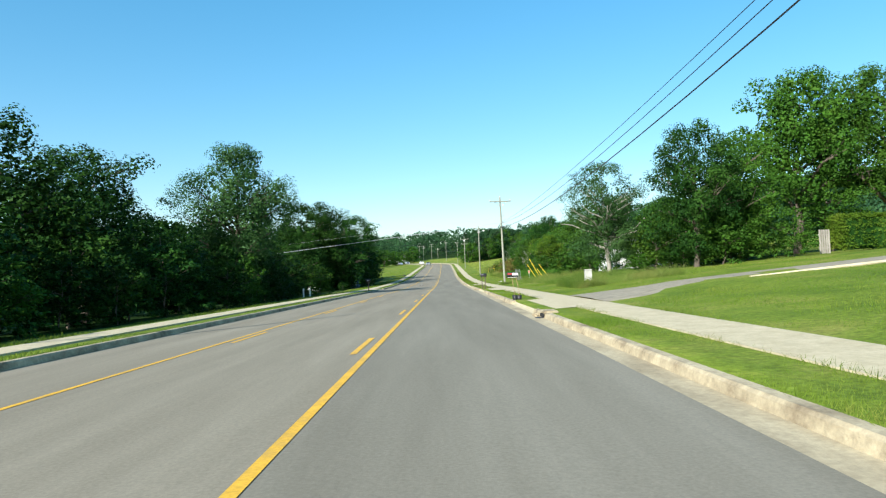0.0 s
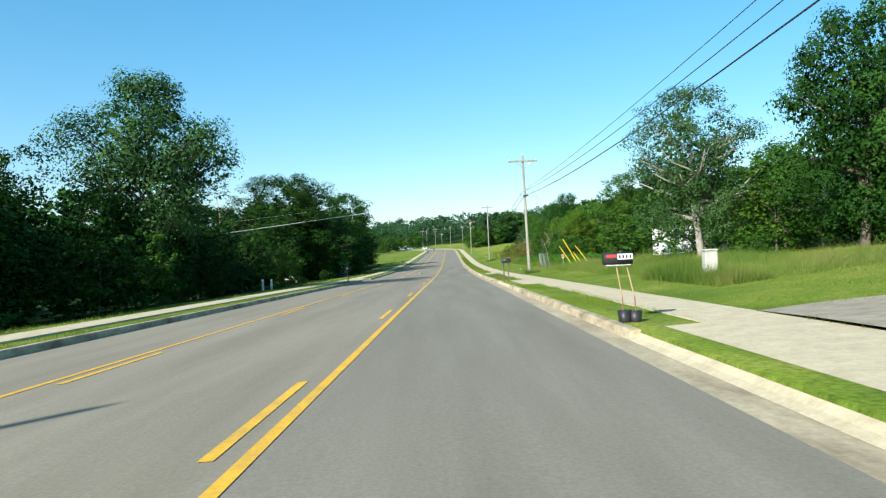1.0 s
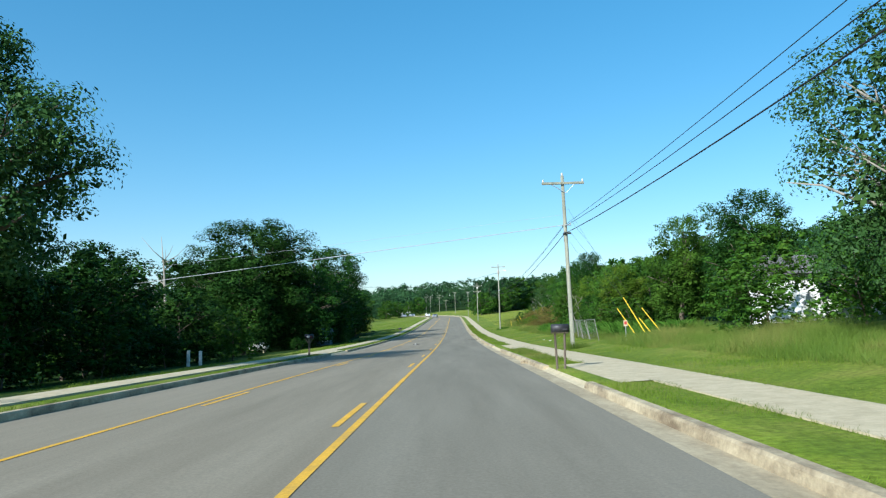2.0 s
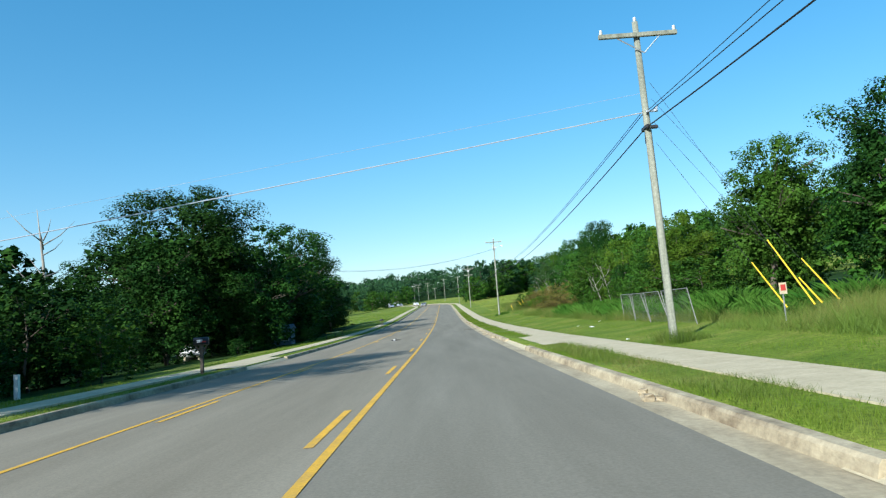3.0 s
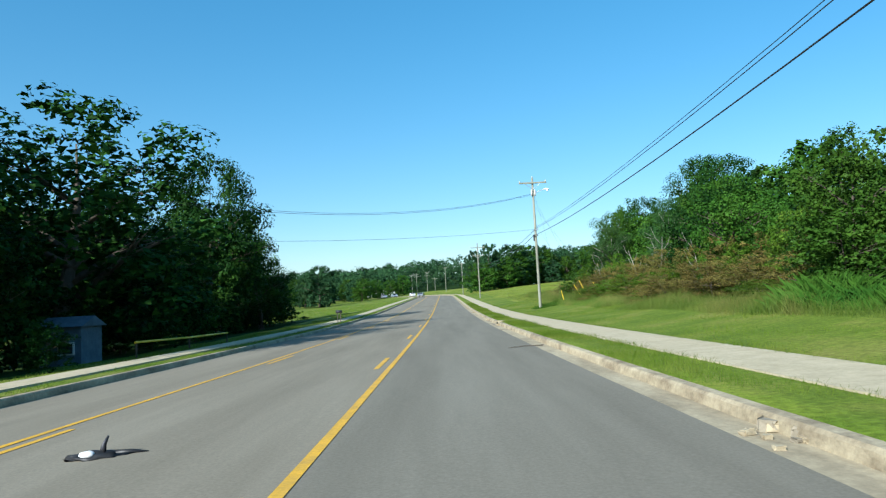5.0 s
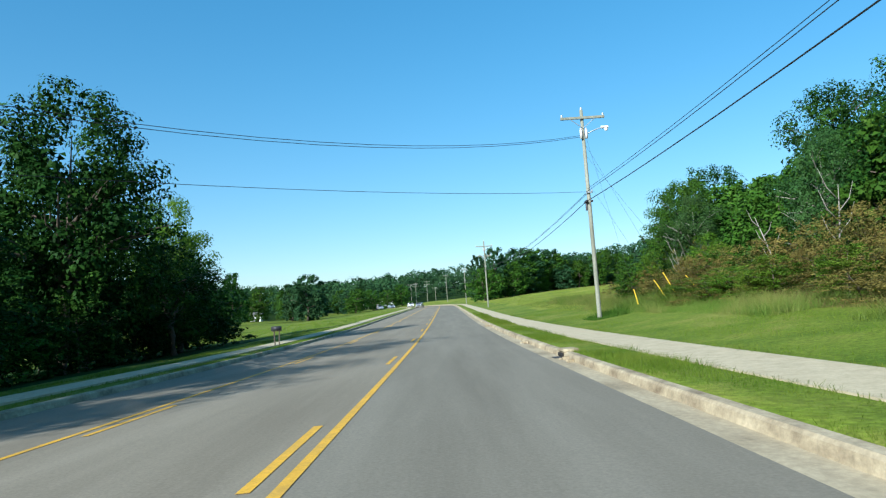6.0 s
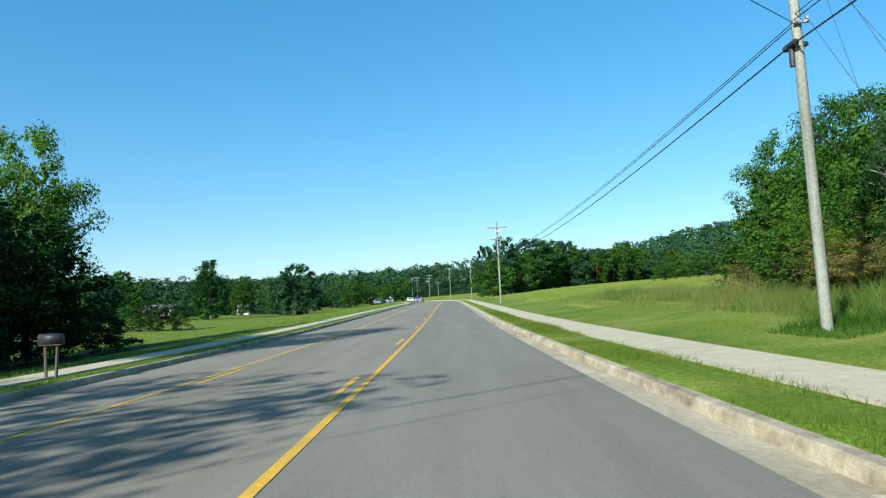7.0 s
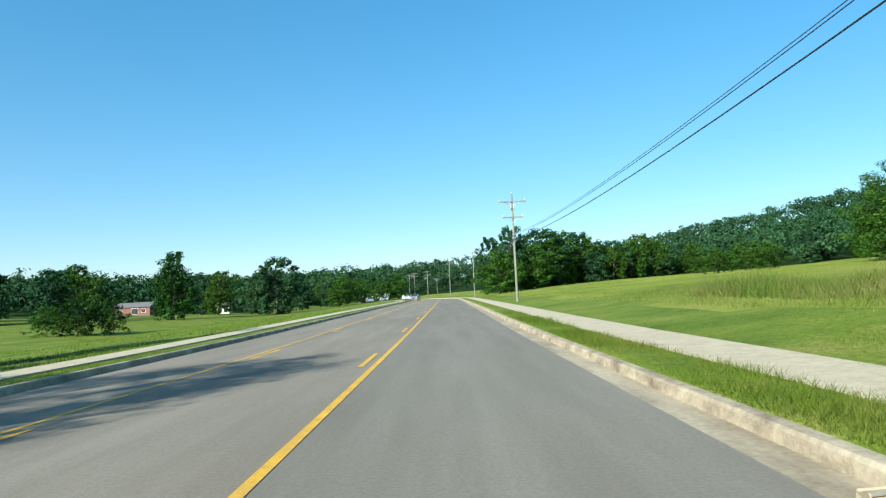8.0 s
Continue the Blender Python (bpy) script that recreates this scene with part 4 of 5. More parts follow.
for x, y, att, ln in ((11.1, 138.2, 9.6, 1.5), (10.75, 138.8, 7.5, 1.2), (12.4, 138.4, 9.0, 1.3), (9.15, 138.7, 10.2, 0.8)):
    guy_guard(POLES[2], att, x, y, ln, "guy wires of the pole by the brush")


# ---- mailboxes ----
def arched_box(width, length, height):
    """A mailbox shell: flat floor, upright sides, round top; its length runs along x."""
    bm = bmesh.new()
    prof = [(-width / 2, 0), (-width / 2, height - width / 2)] + [(-width / 2 * math.cos(a), height - width / 2 + width / 2 * math.sin(a)) for a in (math.pi * k / 10 for k in range(1, 10))] + [(width / 2, height - width / 2), (width / 2, 0)]
    ends = []
    for x in (-length / 2, length / 2):
        ends.append([bm.verts.new((x, p, q)) for p, q in prof])
    n = len(prof)
    for k in range(n):
        bm.faces.new((ends[0][k], ends[0][(k + 1) % n], ends[1][(k + 1) % n], ends[1][k]))
    bm.faces.new(ends[0][::-1])
    bm.faces.new(ends[1])
    bmesh.ops.recalc_face_normals(bm, faces=bm.faces)
    return bm


def mailbox_bucket():
    x, y = 2.66, 19.5
    root = thing("mailbox", (x, y, gz(x, y) + 0.02), "black mailbox with red flag on stakes in a bucket", "mailbox")
    bm = joined(tube([(-0.09, 0, -0.05), (-0.09, 0, 0.02), (-0.09, 0, 0.2)], [0.1, 0.105, 0.125], 14), tube([(0.11, 0.02, -0.05), (0.11, 0.02, 0.02), (0.11, 0.02, 0.18)], [0.1, 0.105, 0.125], 14))
    part("bucket", bm, BLACK_PLASTIC, root, "black plastic bucket pair", True)
    for sx, top in ((-0.10, -0.2), (0.12, -0.02)):
        st = part("stake", tube([(sx, 0, 0.05), (sx - 0.015, 0, 0.45)], 0.012, 6), BRICK, root, "rusty red lower stake")
        part("sleeve", tube([(sx - 0.013, 0, 0.42), (top, 0, 1.03)], 0.012, 6), TAN_WOOD, st, "tan wooden upper stake")
    shell = arched_box(0.18, 0.5, 0.22)
    bmesh.ops.translate(shell, vec=(-0.17, 0, 1.02), verts=shell.verts)
    bx = part("box", shell, BLACK_PLASTIC, root, "black arched mailbox shell", True)
    part("flag", box((0.2, 0.006, 0.055), (-0.29, -0.096, 1.17), 0.002), RED_PAINT, bx, "red signal flag folded down")
    plate = part("number_plate", box((0.27, 0.005, 0.1), (-0.055, -0.095, 1.155), 0.002), WHITE_PAINT, bx, "white plate with dark bars")
    for k in range(4):
        part("bar", box((0.03, 0.004, 0.06), (-0.15 + 0.062 * k, -0.099, 1.155)), BLACK_PLASTIC, plate, "dark bar")
    part("base_board", box((0.44, 0.15, 0.02), (-0.17, 0, 1.01), 0.004), WHITE_PAINT, root, "pale board under the box")
    return root


def mailbox_post(x, y, label, turn=0.0, two=False, number=False, height=1.05):
    root = thing("mailbox", (x, y, gz(x, y)), label, "mailbox", turn=turn)
    if two:
        for s in (-0.12, 0.1):
            part("post", tube([(s, 0, -0.1), (s * 1.3, 0, height)], 0.035, 7), BARK, root, "dark thin post")
        part("cross_board", box((0.5, 0.16, 0.03), (-0.02, 0, height), 0.005), BARK, root, "dark board")
    else:
        part("post", box((0.11, 0.11, height + 0.1), (0, 0, height / 2), 0.008), BARK, root, "square weathered wooden post")
        for s in (-1, 1):
            part("brace", tube([(0, 0, height - 0.35), (s * 0.22, 0, height - 0.02)], 0.03, 5), BARK, root, "wooden brace")
        part("cross_board", box((0.55, 0.14, 0.04), (0, 0, height), 0.005), BARK, root, "wooden board")
    shell = arched_box(0.2, 0.52, 0.24)
    bmesh.ops.translate(shell, vec=(0.0, 0, height + 0.02), verts=shell.verts)
    bx = part("box", shell, DARK_METAL, root, "dark metal mailbox shell", True)
    part("flag", box((0.16, 0.006, 0.04), (0.12, -0.105, height + 0.1), 0.002), DARK_METAL if two else RED_PAINT, bx, "dull signal flag folded down")
    if number:
        plate = part("number_plate", box((0.2, 0.005, 0.09), (-0.02, -0.105, height + 0.13), 0.002), WHITE_PAINT, bx, "white plate with dark bars")
        for k in range(4):
            part("bar", box((0.022, 0.004, 0.055), (-0.09 + 0.048 * k, -0.109, height + 0.13)), BLACK_PLASTIC, plate, "dark bar")
    return root


mailbox_bucket()
mailbox_post(2.62, 45.2, "dark mailbox on two thin posts by the kerb", two=True)
mailbox_post(-9.45, 67.0, "dark mailbox on a square wooden post by the sidewalk", number=True)
mailbox_post(-9.65, 141.0, "dark mailbox on two crooked posts at the field's edge", turn=180, two=True, height=0.78)


# ---- chain-link fence ----
def chain_fence():
    root = thing("chain_link_fence", (8.3, 72.5, gz(8.3, 72.5)), "leaning old chain-link fence in tall weeds", "fence")
    runs = [((0.6, 6.0), (0.3, 2.8), 0.1), ((0.3, 2.8), (0.0, -0.6), 0.25), ((0.0, -0.6), (-0.1, -3.4), 0.45), ((-0.1, -3.4), (-0.2, -6.6), 0.3)]
    for (ax, ay), (bx, by), tilt in runs:
        za, zb = gz(8.3 + ax, 72.5 + ay) - gz(8.3, 72.5), gz(8.3 + bx, 72.5 + by) - gz(8.3, 72.5)
        ln = math.hypot(bx - ax, by - ay)
        n = max(1, int(ln / 2.4))
        h = 1.28

        def at(f, k):
            return (ax + (bx - ax) * f - tilt * k * 0.6, ay + (by - ay) * f + tilt * k * 0.5, za + (zb - za) * f + h * k)

        panel = part("fence_panel", tube([at(0, 0.02), at(0, 1), at(1, 1), at(1, 0.02)], 0.018, 7), FENCE_STEEL, root, "bent galvanised panel frame")
        for i in range(n + 1):
            part("post", tube([at(i / n, -0.1), at(i / n, 1.0)], 0.018, 7), FENCE_STEEL, panel, "leaning steel post")
        wires = []
        steps = int(ln / 0.12)
        for i in range(-int(h / 0.12), steps):
            for s in (1, -1):
                f0, f1 = i / steps, (i + h / 0.12) / steps
                k0, k1 = (0.03, 1.0) if s > 0 else (1.0, 0.03)
                lo, hi = max(0.0, -f0 / (f1 - f0)), min(1.0, (1 - f0) / (f1 - f0))
                if hi > lo:
                    p = at(f0 + (f1 - f0) * lo, k0 + (k1 - k0) * lo)
                    q = at(f0 + (f1 - f0) * hi, k0 + (k1 - k0) * hi)
                    wires.append(tube([p, q], 0.0014, 3, False))
        part("mesh", joined(*wires), FENCE_STEEL, panel, "thin steel wire mesh")


chain_fence()


# ---- small things on the verges ----
def pedestal():
    x, y = 8.2, 30.2
    root = thing("utility_pedestal", (x, y, gz(x, y)), "pale beige utility pedestal in tall grass", "utility box")
    part("body", box((0.42, 0.34, 0.86), (0, 0, 0.4), 0.03), BEIGE_PLASTIC, root)
    part("cap", box((0.46, 0.38, 0.07), (0, 0, 0.86), 0.025), BEIGE_PLASTIC, root, "pale overhanging cap")


def marker_sign():
    x, y = 8.25, 60.0
    root = thing("marker_sign", (x, y, gz(x, y)), "small red and white utility marker on a post", "sign")
    part("post", tube([(0, 0, -0.1), (0, 0, 1.0)], 0.02, 6), GALVANISED, root)
    plate = part("plate", box((0.2, 0.015, 0.3), (0, -0.03, 0.95), 0.004), CONCRETE, root, "pale plate")
    part("red_panel", box((0.13, 0.006, 0.16), (0, -0.041, 0.97), 0.002), RED_PAINT, plate, "red panel")


def tank():
    x, y = -22.2, 100.8
    root = thing("propane_tank", (x, y, gz(x, y)), "white rounded tank half hidden by leaves", "tank")
    pts = [(-1.15, 0), (-1.1, 0.22), (-0.95, 0.38), (-0.7, 0.47), (0.7, 0.47), (0.95, 0.38), (1.1, 0.22), (1.15, 0)]
    part("body", tube([(px, 0, 0.75) for px, _ in pts], [max(r, 0.01) for _, r in pts], 18), WHITE_PAINT, root, "", True)
    for s in (-0.6, 0.6):
        part("foot", box((0.2, 0.7, 0.4), (s, 0, 0.15), 0.02), CONCRETE, root, "concrete foot")


def shed():
    x, y = -17.3, 113.4
    root = thing("small_shed", (x, y, gz(x, y) - 0.05), "small faded blue-grey shed under dark trees", "shed")
    part("body", box((1.8, 1.8, 1.75), (0, 0, 0.87), 0.015), BLUE_PAINT, root)
    bm = bmesh.new()
    v = [bm.verts.new(p) for p in [(-1.05, -1.1, 1.7), (1.05, -1.1, 1.7), (1.05, 1.1, 1.7), (-1.05, 1.1, 1.7), (-1.05, 0, 2.15), (1.05, 0, 2.15)]]
    for f in ((0, 1, 5, 4), (2, 3, 4, 5), (0, 4, 3), (1, 2, 5), (0, 3, 2, 1)):
        bm.faces.new([v[i] for i in f])
    part("roof", bm, BLUE_PAINT, root, "low pitched metal roof")
    win = part("window", box((0.75, 0.05, 0.55), (0.25, -0.91, 0.75), 0.01), WHITE_PAINT, root, "pale window frame")
    part("pane", box((0.6, 0.03, 0.42), (0.25, -0.94, 0.75)), DARK_GLASS, win, "dark pane")


def barrier():
    x, y = -12.0, 108.0
    root = thing("yellow_barrier", (x, y, gz(x, y)), "low yellow pipe barrier on short posts", "barrier")
    for dy in (0, 5.2, 10.4):
        part("post", tube([(0, dy, -0.1), (0, dy, 0.62)], 0.035, 8), BARK, root, "short dark post")
    part("rail", tube([(0, -0.1, 0.6), (0, 5.2, 0.57), (0, 10.5, 0.6)], 0.042, 8), GUARD_YELLOW, root, "bright yellow rail")


def marker_posts():
    for dx, h in ((0, 0.95), (0.75, 0.85)):
        x, y = -17.0 + dx, 67.2
        ob = part("gate_post", box((0.16, 0.16, h + 0.1), (0, 0, h / 2), 0.01), WHITE_PAINT)
        ob.matrix_basis = pose(x, y, gz(x, y))
        tagged(ob, "short weathered white post beside brush", "post", "pair of white posts")


def kerb_rubble(x, y, seed, label):
    rng = random.Random(seed)
    root = thing("kerb_rubble", (x, y, road_top(2.2, y)), label, "rubble")
    for k in range(11):
        s = rng.uniform(0.04, 0.17)
        bm = box((s * 1.6, s * 1.2, s * 0.7), (rng.uniform(-0.25, 0.3), rng.uniform(-0.5, 0.5), s * 0.3), s * 0.12, Matrix.Rotation(rng.uniform(0, 3), 4, "Z"))
        for v in bm.verts:
            v.co += Vector([rng.uniform(-0.16, 0.16) * s for _ in range(3)])
        part("chunk", bm, KERB_CONCRETE if k % 4 else GRAVEL, root)


def storm_inlet(y, label):
    """A kerb inlet: a slab over a near-black throat plate, with an iron lip in the gutter."""
    z = road_top(KERB_R, y)
    root = thing("storm_inlet", (KERB_R, y, z), label, "storm drain", "storm inlets along the kerb")
    part("slab", box((0.42, 0.95, 0.085), (0.2, 0, 0.17), 0.025), KERB_CONCRETE, root, "chipped concrete cover slab")
    # Solid near-black plate on the kerb face stands for the opening's shade.
    part("throat", box((0.05, 0.65, 0.1), (-0.005, 0, 0.065), 0.01), HOLE_SHADE, root, "near-black plate for throat shade")
    part("lip", box((0.2, 0.4, 0.018), (-0.14, -0.2, 0.01), 0.005), DARK_METAL, root, "rusty iron lip")


def dead_tree():
    rng = random.Random(4)
    x, y = -27.6, 88.7
    root = thing("dead_tree", (x, y, gz(x, y) - 0.2), "bare dead tree with pale broken limbs", "tree")
    part("trunk", tube([(0, 0, 0), (0.1, 0, 4), (-0.2, 0.1, 8.5), (-0.5, 0, 12.2)], [0.22, 0.16, 0.09, 0.02], 8), PALE_BARK, root, "", True)
    for k in range(14):
        z = rng.uniform(4.5, 10.4)
        a, ln = rng.uniform(0, 6.3), rng.uniform(1.0, 2.4)
        end = (math.cos(a) * ln, math.sin(a) * ln, z + ln * rng.uniform(0.5, 1.1))
        part("limb", tube([(-0.1, 0, z), (end[0] * 0.5, end[1] * 0.5, z + (end[2] - z) * 0.4), end], [0.05, 0.032, 0.01], 5), PALE_BARK, root, "bare pale limb", True)


def snag(x, y, h, lean, seed):
    """A pale dead stem with a few forks, standing at the wood's edge."""
    rng = random.Random(seed)
    root = thing("dead_tree", (x, y, gz(x, y) - 0.1), "slender bare pale stem among green leaves", "tree", "bare stems of the right wood", rng.uniform(-20, 20))
    pts = [(0, 0, 0), (lean * 0.25, -0.1, h * 0.35), (lean * 0.65, -0.15, h * 0.7), (lean, -0.1, h)]
    part("trunk", tube(pts, [0.05, 0.042, 0.03, 0.01], 7), PALE_BARK, root, "", True)
    for k in range(5):
        f = 0.45 + 0.1 * k
        side = 1 if k % 2 else -1
        ln = rng.uniform(0.5, 1.1)
        a = (lean * f * 0.93, -0.14, h * f)
        part("limb", tube([a, (a[0] + side * ln * 0.45, -0.2, a[2] + ln * 0.5), (a[0] + side * ln * 0.7, -0.2, a[2] + ln * 1.2)], [0.024, 0.016, 0.006], 5), PALE_BARK, root, "bare pale limb", True)


for x, y, h, lean, seed in ((14.0, 121.5, 3.3, -0.5, 1), (13.9, 119.0, 3.6, 0.4, 2), (13.2, 101.5, 2.9, -0.7, 3), (14.4, 134.6, 3.6, -0.9, 4), (14.3, 130.2, 4.2, 0.4, 5), (14.2, 146.5, 3.2, -0.5, 6), (13.4, 99.0, 3.6, -0.7, 7), (13.5, 86.0, 3.2, 0.4, 8)):
    snag(x, y, h, lean, seed)
dead_tree()
pedestal()
marker_sign()
tank()
shed()
barrier()
marker_posts()
storm_inlet(8.7, "storm inlet with a chipped slab at the kerb's end")
storm_inlet(122.0, "storm inlet overgrown with weeds in the kerb")
kerb_rubble(2.3, 9.6, 1, "broken concrete and dark debris at the kerb's end")
kerb_rubble(2.35, 52.0, 2, "small broken kerb piece with dark debris")
kerb_rubble(2.35, 120.7, 3, "broken kerb chunks with weeds around them")
kerb_rubble(2.3, 129.0, 4, "small pieces of broken kerb")
kerb_rubble(2.35, 82.6, 5, "pale broken blocks at the kerb beside weeds")
kerb_rubble(2.2, 89.0, 6, "dark leaves and chips caught in the gutter")
kerb_rubble(2.3, 150.0, 7, "broken kerb chunks with weeds around them")


def roadkill_stand_in():
    """Stand-in for roadkill on the middle lane: a crumpled dark lump, pale patch."""
    rng = random.Random(12)
    x, y = -4.1, 89.6
    root = thing("litter", (x, y, road_top(x, y)), "dark lump with a white patch, stand-in for roadkill", "litter", turn=15)
    root.scale = (0.78, 0.78, 0.85)
    bm = bmesh.new()
    bmesh.ops.create_icosphere(bm, subdivisions=3, radius=1.0)
    for v in bm.verts:
        n = noise.noise(v.co * 2.3) * 0.5 + noise.noise(v.co * 5.0) * 0.2
        v.co = Vector((v.co.x * 0.34, v.co.y * 0.16, max(0.0, v.co.z * 0.075))) * (1 + n)
    part("lump", bm, BLACK_PLASTIC, root, "dark crumpled body", True)
    part("flap", tube([(0.05, 0, 0.03), (0.07, 0.02, 0.14), (0.12, 0.01, 0.23)], [0.045, 0.03, 0.012], 6), DARK_METAL, root, "stiff corner sticking up", True)
    part("tail", tube([(0.2, 0, 0.025), (0.4, 0.05, 0.02), (0.58, 0.02, 0.012)], [0.045, 0.035, 0.01], 6), BLACK_PLASTIC, root, "flat trailing strip", True)
    bm = bmesh.new()
    bmesh.ops.create_icosphere(bm, subdivisions=2, radius=1.0)
    for v in bm.verts:
        v.co = Vector((-0.1 + v.co.x * 0.1, -0.06 + v.co.y * 0.08, 0.05 + v.co.z * 0.045)) + Vector([rng.uniform(-0.008, 0.008) for _ in range(3)])
    part("patch", bm, WHITE_PAINT, root, "white patch", True)


def paper_scrap(x, y, size, seed):
    rng = random.Random(seed)
    bm = bmesh.new()
    bmesh.ops.create_grid(bm, x_segments=5, y_segments=4, size=0.5)
    for v in bm.verts:
        v.co = Vector((v.co.x * size * 1.5, v.co.y * size, 0.05 + rng.uniform(0, 0.35) * size))
    bmesh.ops.solidify(bm, geom=bm.faces[:], thickness=0.004)
    ob = part("paper_scrap", bm, WHITE_PAINT)
    ob.matrix_basis = pose(x, y, gz(x, y), 0, 0, rng.uniform(0, 180))
    tagged(ob, "crumpled white paper scrap in the grass", "litter", "paper scraps on the verge")


def branch(x, y):
    root = thing("fallen_branch", (x, y, road_top(x, y) + 0.012), "thin dark fallen branch in the gutter", "branch", turn=20)
    part("stem", tube([(-0.6, 0, 0.01), (-0.1, 0.05, 0.03), (0.5, 0.0, 0.02)], [0.008, 0.014, 0.018], 6), BARK, root)
    for sx, ex, ey in ((-0.1, 0.1, 0.28), (0.2, 0.42, -0.2), (-0.35, -0.5, -0.14)):
        part("twig", tube([(sx, 0.02, 0.025), (ex, ey, 0.05)], [0.008, 0.004], 5), BARK, root)


roadkill_stand_in()
branch(1.6, 102.4)
for x, y, size, seed in ((6.6, 79.5, 0.09, 1), (7.9, 80.0, 0.1, 2), (6.6, 76.0, 0.15, 3), (5.3, 64.6, 0.1, 4)):
    paper_scrap(x, y, size, seed)


def driveway():
    xs2 = np.linspace(5.1, 42, 26)
    verts, faces = [], []
    for i, x in enumerate(xs2):
        w = 2.6 if x > 8 else 3.6
        mid = 16.4 + (x - 5) * 0.10
        for f, lift in ((-1.15, -0.12), (-0.95, 0.01), (-0.4, 0.045), (0.4, 0.045), (0.95, 0.01), (1.15, -0.12)):
            y = mid + f * w
            verts.append((x, y, gz(x, y) + lift + (0.03 if x < 6 else 0)))
    for i in range(len(xs2) - 1):
        for j in range(5):
            faces.append((i * 6 + j, (i + 1) * 6 + j, (i + 1) * 6 + j + 1, i * 6 + j + 1))
    tagged(new("driveway", mesh_of("driveway", verts, faces, GRAVEL)), "grey gravel driveway up through the lawn", "driveway", kind="structure")
    edge_pts = [(x, 16.4 + (x - 5) * 0.10 - 2.75, gz(x, 16.4 + (x - 5) * 0.10 - 2.75) + 0.02) for x in np.linspace(11, 30, 16)]
    tagged(part("driveway_edging", tube(edge_pts, 0.08, 6), CONCRETE), "pale concrete edging along the driveway", "edging", kind="structure")


driveway()


# ---- hedge, gate, houses ----
def hedge():
    rng = np.random.default_rng(8)
    root = thing("hedge", (31.9, 36.4, gz(31.9, 36.4)), "clipped green box hedge beside a lawn", "hedge")
    n = 16000
    p = rng.uniform([-4.8, -1.1, 0], [4.8, 1.1, 2.3], (n, 3))
    axis = rng.integers(0, 3, n)
    face_at = np.where(rng.random(n) < 0.5, -1, 1)
    lim = np.array([4.8, 1.1, 2.3])
    for k in range(2):
        p[axis == k, k] = face_at[axis == k] * lim[k]
    p[axis == 2, 2] = 2.3
    p += rng.normal(size=(n, 3)) * 0.07
    part("leaves", quads_mesh("hedge_leaves", leaf_faces(rng, p[:4200], np.full(4200, 0.16), 0, 0.06), LEAF_LIGHT), LEAF_LIGHT, root)
    # Solid block in the shade-dark leaf colour fills the hedge's inside.
    part("core", box((9.2, 1.9, 2.15), (0, 0, 1.05), 0.15), LEAF_SHADE, root, "dark inner growth")


hedge()
gate = thing("wooden_gate", (26.5, 36.8, gz(26.5, 36.8)), "weathered grey board gate beside the hedge", "gate")
for k in range(5):
    part("board", box((0.13, 0.03, 1.7), (-0.35 + 0.16 * k, 0, 0.85), 0.005), PALE_BARK, gate)
for z in (0.4, 1.35):
    part("rail", box((0.85, 0.05, 0.09), (-0.03, 0.04, z), 0.005), PALE_BARK, gate, "grey cross rail")


def house(x, y, size, turn, wall_mat, label, windows, roof_h=1.6, name="house"):
    w, d, h = size
    root = thing(name, (x, y, gz(x, y)), label, "house", turn=turn)
    part("wall", box((w, d, h + 0.6), (0, 0, h / 2 - 0.3), 0.01), wall_mat, root)
    bm = bmesh.new()
    o = 0.45
    v = [bm.verts.new(p) for p in [(-w / 2 - o, -d / 2 - o, h), (w / 2 + o, -d / 2 - o, h), (w / 2 + o, d / 2 + o, h), (-w / 2 - o, d / 2 + o, h), (-w / 2 - o, 0, h + roof_h), (w / 2 + o, 0, h + roof_h)]]
    for f in ((0, 1, 5, 4), (2, 3, 4, 5), (0, 4, 3), (1, 2, 5), (0, 3, 2, 1)):
        bm.faces.new([v[i] for i in f])
    part("roof", bm, ROOF, root, "grey shingle roof")
    for wx, wz, ww, wh in windows:
        fr = part("window", box((ww + 0.16, 0.1, wh + 0.16), (wx, -d / 2 - 0.02, wz), 0.01), WHITE_PAINT, root, "white window frame")
        part("pane", box((ww, 0.06, wh), (wx, -d / 2 - 0.06, wz)), DARK_GLASS, fr, "dark pane")
    return root


house(20.4, 63.0, (7, 4.5, 2.3), 10, WHITE_PAINT, "small white house half hidden behind trees", [(-2, 1.5, 0.9, 1.1), (1.5, 1.5, 0.9, 1.1)], 1.2)
house(-112, 392, (15, 8, 2.9), -12, BRICK, "low red brick house with a pale porch", [(-4.5, 1.6, 1.6, 1.2), (1.5, 1.5, 2.6, 2.0), (5, 1.6, 1.6, 1.2)], 1.9)
house(-75, 374, (4.2, 3.2, 2.6), 0, WHITE_PAINT, "small white garden pavilion on the grass", [(-1, 1.3, 1.2, 1.8), (1, 1.3, 1.2, 1.8)], 1.0, "pavilion")
house(-36, 470, (14, 9, 3.2), 20, WHITE_PAINT, "distant pale house among trees", [(-3, 1.6, 1.5, 1.3), (3, 1.6, 1.5, 1.3)], 1.8)


